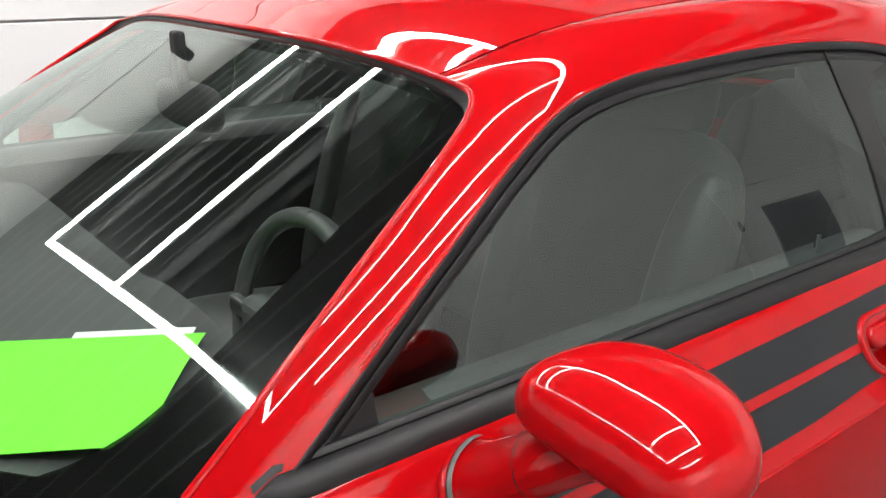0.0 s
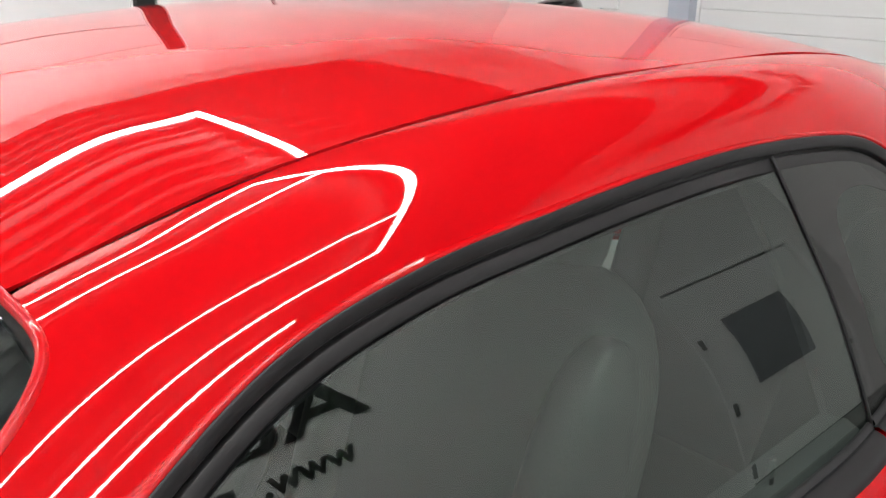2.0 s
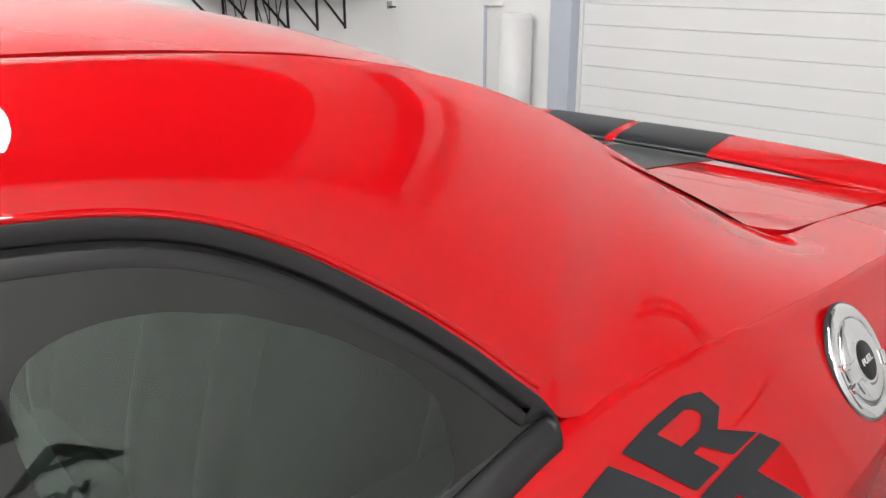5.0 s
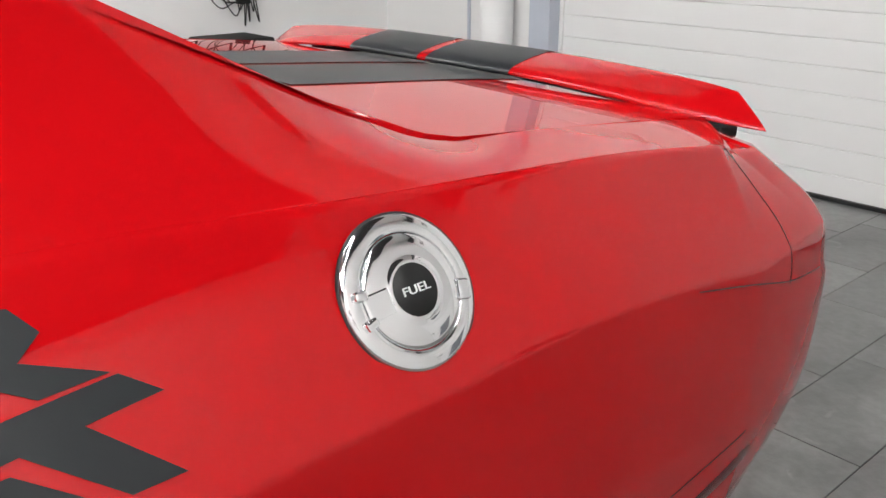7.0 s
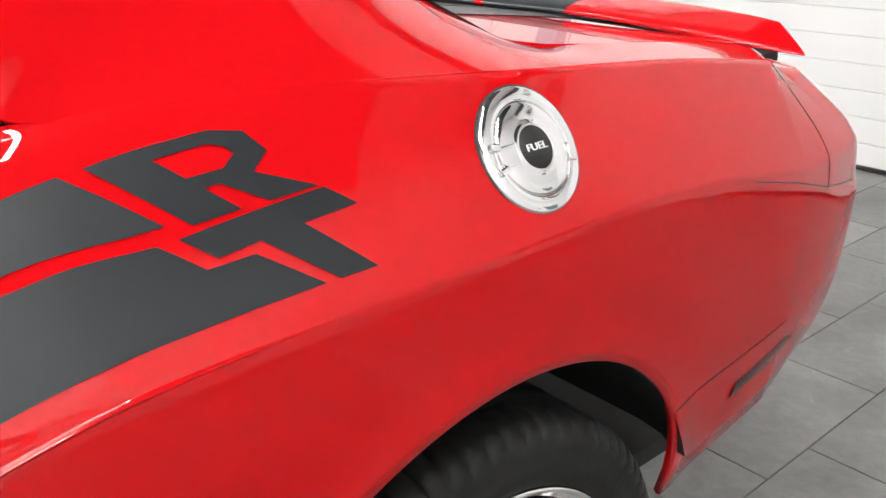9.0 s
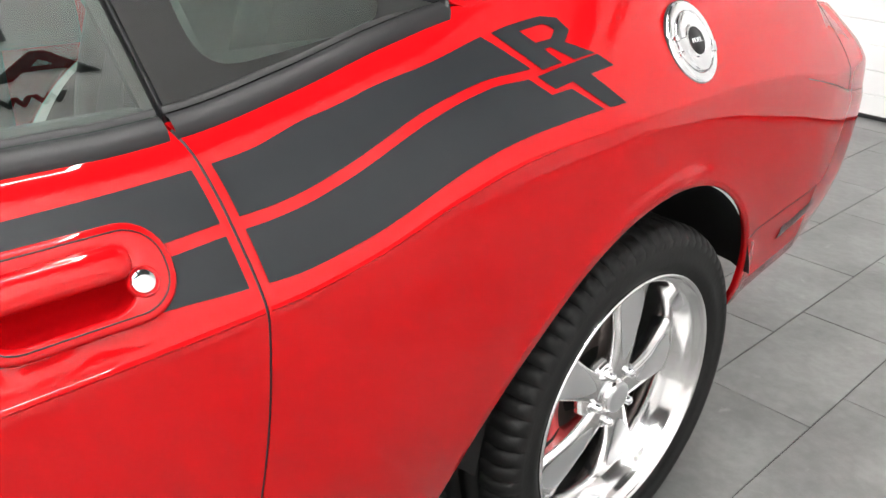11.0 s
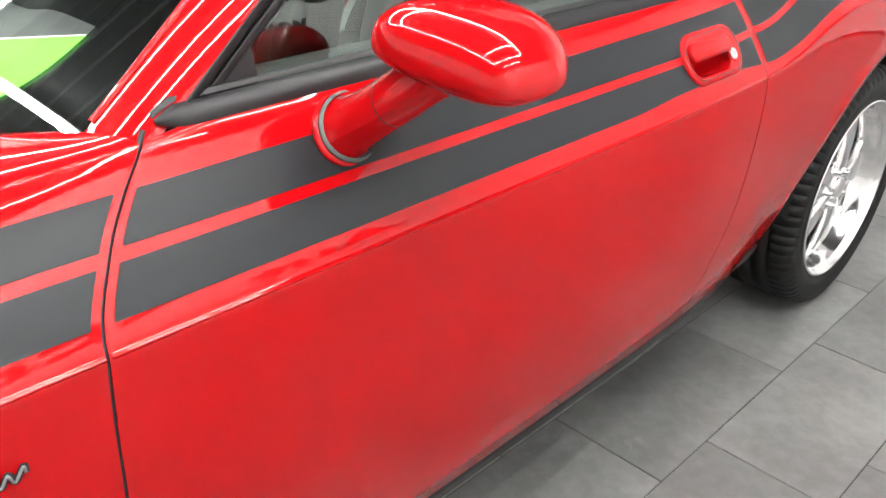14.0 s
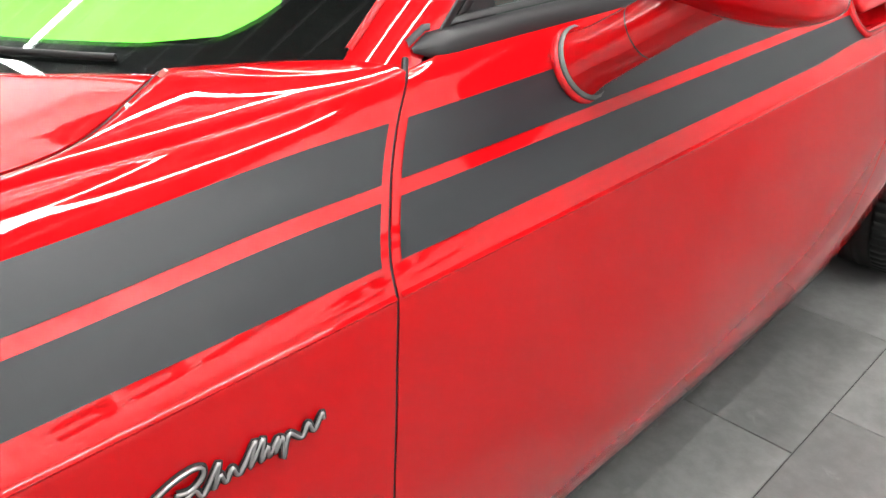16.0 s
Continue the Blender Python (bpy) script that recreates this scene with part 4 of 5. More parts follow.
for k, side in enumerate(SIDES):
    f_edge = lambda d: float(seam_f(0.873 + d))
    r_edge = lambda d: float(seam_r(0.876 + d))
    for lo, hi, end in ((d_low0, d_low1, lambda d: 1.300 - (d - 0.016) * 1.55), (d_up0, d_up1, lambda d: 1.174 - (d - 0.083) * 1.25)):
        stripe(fenders[k], lambda d: -1.95, lambda d: f_edge(d) - 0.012, lo, hi, side)
        stripe(doors[k], lambda d: f_edge(d) + 0.012, lambda d: r_edge(d) - 0.012, lo, hi, side, 200)
        if lo is d_up0:
            stripe(quarters[k], lambda d: r_edge(d) + 0.012, end, lo, hi, side)
        else:
            stripe(quarters[k], lambda d: r_edge(d) + 0.012, lambda d: 1.1558 + 0.0 * d, lo, hi, side)
    # stepped end of the lower stripe, and the two cut-out shapes behind it
    def decal(name, quads, label):
        V, Fc = [], []
        for qd in quads:
            n0 = len(V)
            (a, b, c, d) = [np.array(p) for p in qd]
            N = 6
            for i in range(N + 1):
                for j in range(N + 1):
                    s, t = i / N, j / N
                    p = a * (1 - s) * (1 - t) + b * s * (1 - t) + c * s * t + d * (1 - s) * t
                    x, y, z = on_flank(float(p[0]), float(p[1]), 0.0015)
                    V.append((x, y * side, z))
            for i in range(N):
                for j in range(N):
                    m = n0 + i * (N + 1) + j
                    fc = (m, m + N + 1, m + N + 2, m + 1)
                    Fc.append(fc if side > 0 else fc[::-1])
        raw(name, V, Fc, VINYL, quarters[k], label)

    decal("stripe_end", [((1.1555, 0.0165), (1.284, 0.0165), (1.232, 0.052), (1.1555, 0.052)), ((1.1555, 0.052), (1.190, 0.0505), (1.165, 0.070), (1.1555, 0.077))], "stepped end of the black stripe")
    decal("stripe_letter_t", [((1.200, 0.057), (1.343, 0.067), (1.316, 0.085), (1.174, 0.077)), ((1.299, 0.0165), (1.340, 0.0165), (1.284, 0.063), (1.240, 0.060))], "black vinyl letter T")
    decal("stripe_letter_r", [((1.190, 0.083), (1.235, 0.0845), (1.166, 0.142), (1.124, 0.139)), ((1.166, 0.142), (1.177, 0.1325), (1.228, 0.1345), (1.232, 0.144)),
                              ((1.228, 0.1345), (1.240, 0.1305), (1.262, 0.1385), (1.232, 0.144)), ((1.240, 0.1305), (1.247, 0.124), (1.277, 0.121), (1.262, 0.1385)), ((1.247, 0.124), (1.232, 0.115), (1.256, 0.107), (1.277, 0.121)),
                              ((1.194, 0.1145), (1.206, 0.105), (1.256, 0.107), (1.240, 0.1155)), ((1.224, 0.106), (1.262, 0.085), (1.312, 0.087), (1.252, 0.110))], "black vinyl letter R")

# rounded edge along the crease, where the pressing folds
for k, side in enumerate(SIDES):
    for own, x0, x1 in ((fenders[k], -1.90, -0.709), (doors[k], -0.702, 0.673), (quarters[k], 0.681, 1.30)):
        rows = []
        for x in np.linspace(x0, x1, 90):
            zc = float(crease_z(x))
            yc = float(flank_y(x, zc))
            g = 1.0 if own is not quarters[k] else min(1.0, max(0.02, (1.30 - x) / 0.25))
            yo, zo = yc + 0.0024 * g - 0.030 * math.cos(radians(45)), zc + 0.0004 - 0.030 * math.sin(radians(45))
            under = [(yc - 0.0006, zc - 0.0046), (yc + 0.0008 * g, zc - 0.0026), (yc + 0.0020 * g, zc - 0.0006)]
            arc = [(yo + 0.030 * math.cos(a), zo + 0.030 * math.sin(a)) for a in np.radians(np.linspace(45, 58, 25))]
            rows.append([(x, -y, z) for y, z in under + arc] + [(x, -(arc[-1][0] - 0.003), arc[-1][1] - 0.001)])
        sheet("crease_edge", rows, RED, own, "", side)

# ---- door handle ----
def frame_at(x, z):
    """A frame on the flank: first axis along the car, second up the panel, third outwards."""
    e = 0.01
    p = np.array([x, -float(flank_y(x, z)), z])
    a = np.array([e, -(float(flank_y(x + e, z)) - float(flank_y(x, z))), 0])
    b = np.array([0, -(float(flank_y(x, z + e)) - float(flank_y(x, z))), e])
    a, b = Vector(a).normalized(), Vector(b).normalized()
    n = a.cross(b).normalized()
    b = n.cross(a)
    return Matrix(((a.x, b.x, n.x, p[0]), (a.y, b.y, n.y, p[1]), (a.z, b.z, n.z, p[2]), (0, 0, 0, 1)))


def rounded(hx, hy, r, n=8, skew=0.0):
    pts = []
    for cx, cy, a0 in ((hx - r, hy - r, 0), (-hx + r, hy - r, 90), (-hx + r, -hy + r, 180), (hx - r, -hy + r, 270)):
        for t in np.linspace(a0, a0 + 90, n):
            px, py = cx + r * math.cos(radians(t)), cy + r * math.sin(radians(t))
            pts.append((px + skew * py, py))
    return pts


def ring_sheet(name, m, outlines, material, parent, label="", side=1, cap=False):
    """Rings of equal point count at given heights, lofted; optionally closed by a face."""
    rings = []
    for pts, h in outlines:
        rings.append([m @ Vector((x, y, h)) for x, y in pts])
    n = len(rings[0])
    V = [(p.x, p.y * side, p.z) for r in rings for p in r]
    Fc = []
    for i in range(len(rings) - 1):
        for j in range(n):
            q = (i * n + j, i * n + (j + 1) % n, (i + 1) * n + (j + 1) % n, (i + 1) * n + j)
            Fc.append(q if side > 0 else q[::-1])
    if cap:
        q = tuple(range((len(rings) - 1) * n, len(rings) * n))
        Fc.append(q if side > 0 else q[::-1])
    return raw(name, V, Fc, material, parent, label)


def cut_out(ob, m, hx, hy, side):
    """Takes the faces away that lie wholly inside an oval on the flank."""
    bm = bmesh.new()
    bm.from_mesh(ob.data)
    inv = m.inverted()
    def inside(v):
        q = inv @ Vector((v.co.x, v.co.y * side, v.co.z))
        return abs(q.z) < 0.03 and (abs(q.x) / hx) ** 3 + (abs(q.y) / hy) ** 3 < 1
    bmesh.ops.delete(bm, geom=[f for f in bm.faces if all(inside(v) for v in f.verts)], context="FACES")
    bm.to_mesh(ob.data)
    bm.free()


for k, side in enumerate(SIDES):
    M = frame_at(0.495, 0.944)
    for ob in [doors[k]] + [c for c in doors[k].children if c.name.startswith("stripe")]:
        cut_out(ob, M, 0.099, 0.047, side)
    o = lambda hx, hy, r, dx=0.0, dy=0.0: [(px + dx, py + dy) for px, py in rounded(hx, hy, r)]
    h = ring_sheet("door_handle", M, [(o(0.100, 0.050, 0.045), -0.004), (o(0.0995, 0.0495, 0.045), 0.004), (o(0.0975, 0.0475, 0.043), 0.0062), (o(0.093, 0.043, 0.039), 0.0068), (o(0.074, 0.035, 0.033, -0.013, -0.004), 0.0070),
                                      (o(0.0715, 0.0325, 0.031, -0.013, -0.004), 0.0060), (o(0.0700, 0.0310, 0.030, -0.013, -0.004), 0.002), (o(0.0670, 0.0280, 0.027, -0.013, -0.004), -0.012), (o(0.060, 0.0225, 0.022, -0.013, -0.003), -0.022), (o(0.04, 0.01, 0.009, -0.013, 0), -0.026)], RED, doors[k], "red door handle in a raised surround", side, True)
    line = [M @ Vector((px, py, 0.0068)) for px, py in o(0.0915, 0.0415, 0.0375)]
    sheet("handle_seam", tube_pts(line + line[:1], 0.0009, 6, up=(0, 1, 0.3)), RUBBER, h, "", side)
    T = M @ Matrix.Translation((-0.013, 0.012, 0.0))
    ring_sheet("handle_bar", T, [(o(0.060, 0.008, 0.0075), 0.0015), (o(0.071, 0.0165, 0.016), 0.004), (o(0.0725, 0.0180, 0.0175), 0.010), (o(0.070, 0.0160, 0.0155), 0.0155), (o(0.062, 0.0115, 0.0110), 0.0180), (o(0.03, 0.004, 0.0035), 0.0186)], RED, h, "", side, True)
    L = M @ Matrix.Translation((0.064, -0.012, 0.0))
    circ = lambda r: [(r * math.cos(t), r * math.sin(t)) for t in np.linspace(0, 2 * math.pi, 24, endpoint=False)]
    ring_sheet("lock_rim", L, [(circ(0.0165), 0.005), (circ(0.0155), 0.0095), (circ(0.0135), 0.0095), (circ(0.0125), 0.007)], RED, h, "", side)
    ring_sheet("key_lock", L, [(circ(0.0125), 0.004), (circ(0.0122), 0.0085), (circ(0.0105), 0.0095), (circ(0.003), 0.0092)], CHROME, h, "chrome key lock", side, True)

# ---- fuel filler door ----
def lathe_local(m, prof, segs=56):
    return [[m @ Vector((r * math.cos(t), r * math.sin(t), h)) for r, h in prof] for t in np.linspace(0, 2 * math.pi, segs + 1)]


M = frame_at(1.580, 1.041) @ Matrix.Translation((0, 0, 0.001)) @ Matrix.Rotation(radians(4), 4, "X")
RF = 0.0725
fuel = sheet("fuel_door", lathe_local(M, [(RF + 0.001, -0.004), (RF + 0.001, 0.002), (RF - 0.0015, 0.0042), (RF * 0.95, 0.0050), (RF * 0.85, 0.0056), (RF * 0.77, 0.0058), (RF * 0.757, 0.0050), (RF * 0.755, -0.002)]), CHROME, quarters[0], "round chrome fuel door")
sheet("gasket", lathe_local(M, [(RF + 0.0028, -0.003), (RF + 0.0028, 0.0012), (RF + 0.0008, 0.0016)]), RUBBER, fuel, "dark gasket round the fuel door")
sheet("lid", lathe_local(M, [(RF * 0.742, -0.004), (RF * 0.742, 0.0046), (RF * 0.728, 0.0066), (RF * 0.66, 0.0080), (RF * 0.56, 0.0089), (RF * 0.46, 0.0093), (RF * 0.415, 0.0094), (RF * 0.395, 0.0104), (RF * 0.365, 0.0110), (RF * 0.340, 0.0105)]), CHROME, fuel, "domed chrome lid")
sheet("badge", lathe_local(M, [(RF * 0.343, 0.0100), (RF * 0.335, 0.0110), (0.0005, 0.0114)]), LETTER, fuel, "black centre disc")
for a in (170, 196):
    t = radians(a)
    R = M @ Matrix.Translation((RF * 0.80 * math.cos(t), RF * 0.80 * math.sin(t), 0.008)) @ Matrix.Rotation(t, 4, "Z")
    part("hinge", box_bm((0.014, 0.009, 0.007), (0, 0, 0), 0.0025, 2, R), CHROME, fuel)
t = radians(183)
R = M @ Matrix.Translation((RF * 0.575 * math.cos(t), RF * 0.575 * math.sin(t), 0.0078)) @ Matrix.Rotation(t, 4, "Z") @ Matrix.Rotation(0.09, 4, "Y")
part("hinge_leaf", box_bm((RF * 0.37, 0.024, 0.004), (0, 0, 0), 0.0016, 2, R), CHROME, fuel)
R = M @ Matrix.Rotation(radians(-15), 4, "Z") @ Matrix.Translation((RF * 0.79, 0, 0.007))
part("thumb_tab", box_bm((0.014, 0.020, 0.006), (0, 0, 0), 0.0022, 2, R), CHROME, fuel)
cu = bpy.data.curves.new("fuel", "FONT")
cu.body, cu.size, cu.extrude, cu.align_x, cu.align_y = "FUEL", 0.0125, 0.0006, "CENTER", "CENTER"
tmp = bpy.data.objects.new("fuel_text", cu)
scene.collection.objects.link(tmp)
me = bpy.data.meshes.new_from_object(tmp.evaluated_get(bpy.context.evaluated_depsgraph_get()))
bpy.data.objects.remove(tmp)
me.transform(M @ Matrix.Translation((0, 0, 0.0119)) @ Matrix.Diagonal((1.22, 0.9, 1, 1)))
me.materials.clear()
link("lettering", me, PAPER, fuel, "white letters FUEL")

# ---- side marker, seams, badge ----
for k, side in enumerate(SIDES):
    def on_tail(x, z, out):
        if x < 2.20:
            return np.array([x, -(float(flank_y(x, z)) + out), z])
        lo, hi = 0.0, 0.5
        for _ in range(30):
            m = (lo + hi) / 2
            lo, hi = (m, hi) if tail_point(m, z)[0] < x else (lo, m)
        p = tail_point(lo, z)
        return p + np.array([0.2, -0.98, 0]) * out
    P = []
    for t in np.linspace(0, 1, 20):
        x, z = 2.052 + 0.178 * t, 0.545 + 0.034 * t
        P.append([on_tail(x + 0.012 * v, z + 0.031 * v * (1 - 0.35 * max(0.0, t - 0.8) / 0.2), 0.0006 + 0.0022 * (1 - (2 * v - 1) ** 4)) for v in np.linspace(0, 1, 6)])
    sheet("side_marker", P, SMOKED, quarters[k], "smoked red side marker lamp", side)
    rows = [on_tail(x, z, 0.0002) for x, z in zip(np.linspace(1.866, 2.206, 40), np.linspace(0.609, 0.642, 40))]
    sheet("bumper_seam", tube_pts(rows, 0.0008, 5), RUBBER, quarters[k], "", side)
    shut = curve([2.02, 2.17, 2.33, 2.45], [0.924, 0.890, 0.849, 0.832])
    rows = [on_tail(x, float(shut(x)), 0.0002) for x in np.linspace(2.02, 2.45, 40)]
    sheet("bumper_seam", tube_pts(rows, 0.0009, 5), RUBBER, quarters[k], "", side)
    rows = [tail_point(0.114, z) + np.array([0.0, -0.0002, 0]) for z in np.linspace(0.85, 1.06, 26)]
    sheet("bumper_seam", tube_pts(rows, 0.0007, 5), RUBBER, quarters[k], "", side)
    # plain brushed script shape on the fender
    path = [(-0.944, 0.806), (-0.931, 0.803)]
    for t in np.radians(np.arange(0, 331, 30)):
        path.append((-0.950 + 0.030 * math.cos(t) + 0.010 * math.sin(t), 0.804 + 0.006 * math.cos(t) + 0.016 * math.sin(t)))
    for bx, hgt, drop in ((-0.922, 0.021, 0), (-0.913, 0.009, 0), (-0.902, 0.009, 0), (-0.889, 0.022, 0), (-0.880, 0.020, 0), (-0.869, 0.010, 0), (-0.861, 0.013, 0), (-0.855, 0.011, 0), (-0.848, 0.010, 0.010), (-0.828, 0.010, 0), (-0.815, 0.012, 0)):
        path += [(bx, 0.793 - drop), (bx + 0.8 * hgt, 0.793 + hgt)]
    way = track([(x, 0, z) for x, z in path + [(-0.804, 0.799)]])
    pts = []
    for u in np.linspace(0, 1, 230):
        p = way(u)
        pts.append((p[0], -(float(flank_y(p[0], p[2])) + 0.0045), p[2]))
    b = sheet("fender_script", tube_pts(pts, 0.0018, 6, up=(0, 1, 0)), STEEL, fenders[k], "brushed script emblem", side)
    pts2 = [(p[0] + 0.0012, p[1] + 0.0025, p[2] - 0.0012) for p in pts]
    sheet("script_backing", tube_pts(pts2, 0.0036, 6, up=(0, 1, 0)), BLACK, b, "", side)

# ---- boot lid stripes and spoiler ----
for s in (-1, 1):
    P = [[(x, s * y, deck_z(x, y) + 0.0016) for x in np.linspace(1.835, 2.36, 30)] for y in np.linspace(0.014, 0.262, 14)]
    sheet("stripe", P, VINYL, decklid, "wide satin black stripe")


def blade(t, y, out=0.0):
    """Spoiler section: t runs 0..1 round from the lower front edge over the top to the rear and back beneath."""
    a = abs(y) / 0.755
    xf, zf = 2.318 + 0.080 * a ** 5, 1.094 - 0.045 * max(0.0, (a - 0.265) / 0.735) ** 2.0
    xr, zr = 2.447 - 0.022 * a ** 2, 1.120 - 0.022 * max(0.0, (a - 0.265) / 0.735) ** 2.0
    yr = y * (1 - 0.095 * a ** 5)
    th = 1 - 0.68 * a ** 8
    loop = [(0.05, -0.011), (-0.01, -0.006), (0.0, 0.001), (0.15, 0.006), (0.5, 0.006), (0.88, 0.003), (1.0, -0.002), (1.02, -0.009), (0.97, -0.018), (0.5, -0.014), (0.23, -0.012), (0.05, -0.011)]
    w = track([(xf + (xr - xf) * f, y + (yr - y) * f, zf + (zr - zf) * f + d * th) for f, d in loop])
    p = w(t)
    c = np.array([(xf + xr) / 2, y, (zf + zr) / 2 - 0.006])
    n = (p - c) * (0.35, 0, 1)
    n = n / (np.linalg.norm(n) + 1e-9)
    return p + n * out


ts = np.linspace(0, 1, 45)
P = [[blade(t, y) for t in ts] for y in np.linspace(-0.755, 0.755, 90)]
spoiler = sheet("spoiler", P, RED, car, "red rear spoiler with black stripes")
for y in (-0.755, 0.755):
    ring = [blade(t, y) for t in ts[:-1]]
    raw("end_cap", ring, [(i, i + 1, len(ring) - 2 - i, len(ring) - 1 - i) for i in range(len(ring) // 2 - 1)], RED, spoiler)
for s in (-1, 1):
    P = [[blade(t, s * y, 0.0015) for t in np.linspace(0.03, 0.66, 36)] for y in np.linspace(0.014, 0.262, 16)]
    sheet("stripe", P, VINYL, spoiler, "satin black stripe over the spoiler")
    part("pad", box_bm((0.05, 0.07, 0.024), (2.395, s * 0.66, 1.036), 0.004), BLACK, spoiler)
    part("pad", box_bm((0.05, 1.0, 0.018), (2.385, 0, 1.064), 0.004), BLACK, spoiler) if s > 0 else None
for side in SIDES:
    P = [[tail_point(u, z) + np.array([0.004, -0.003, 0]) for z in np.linspace(0.80, 0.90, 6)] for u in np.linspace(0.62, 1, 20)]
    sheet("tail_lamp", P, TAIL, car, "dark red full-width tail lamp", side)

# ---- antenna fin ----
P = []
for t in np.linspace(0, 1, 14):
    x = 0.96 + 0.135 * t
    hgt = 0.030 * (1 - (1 - t) ** 1.6) * (1 - max(0, (t - 0.8) / 0.2) ** 2 * 0.9)
    w = 0.022 * (1 - (2 * t - 1) ** 4) + 0.002
    z0 = float(roof_z(x, 0)) - 0.002
    P.append([(x, w * math.cos(a), z0 + hgt * max(0.0, math.sin(a)) ** 0.7 + 0.002) for a in np.linspace(0, math.pi, 13)])
sheet("antenna_fin", P, FRIT, car, "black antenna fin on the roof")
# ---- wipers ----
for y0, y1 in ((-0.60, 0.02), (0.05, 0.55)):
    pts = []
    for t in np.linspace(0, 1, 20):
        u = ((y0 + (y1 - y0) * t) / 0.742 + 1) / 2
        pts.append(ws_point(u, 0.006 + 0.012 * math.sin(math.pi * t), 0.004))
    wip = sheet("wiper", tube_pts(pts, 0.004, 6), BLACK, car, "black wiper")

# ---- wheels ----
def make_wheel(cx, side, first):
    """A wheel with a low tyre on a five-spoke polished rim; built about its axle, outer face to -y."""
    w = new("wheel")
    w.parent = car
    tagged(w, "polished five-spoke wheel with a low black tyre")
    w.location = (cx, side * -0.792, 0.3625)
    w.scale = (0.979, 1.0, 0.979)
    w.rotation_euler = (0, radians(14), 0 if side > 0 else math.pi)
    return w


def wheel_sheet(name, rows, material, parent, label=""):
    P = np.array(rows, float)
    nu, nv = P.shape[:2]
    V = P.reshape(-1, 3)
    Fc = [(i * nv + j, i * nv + j + 1, (i + 1) * nv + j + 1, (i + 1) * nv + j) for i in range(nu - 1) for j in range(nv - 1)]
    me = bpy.data.meshes.new(name)
    me.from_pydata([tuple(v) for v in V], [], Fc)
    me.polygons.foreach_set("use_smooth", [True] * len(me.polygons))
    me.materials.append(material)
    ob = new(name, me)
    ob.parent = parent
    if label:
        tagged(ob, label)
    return ob


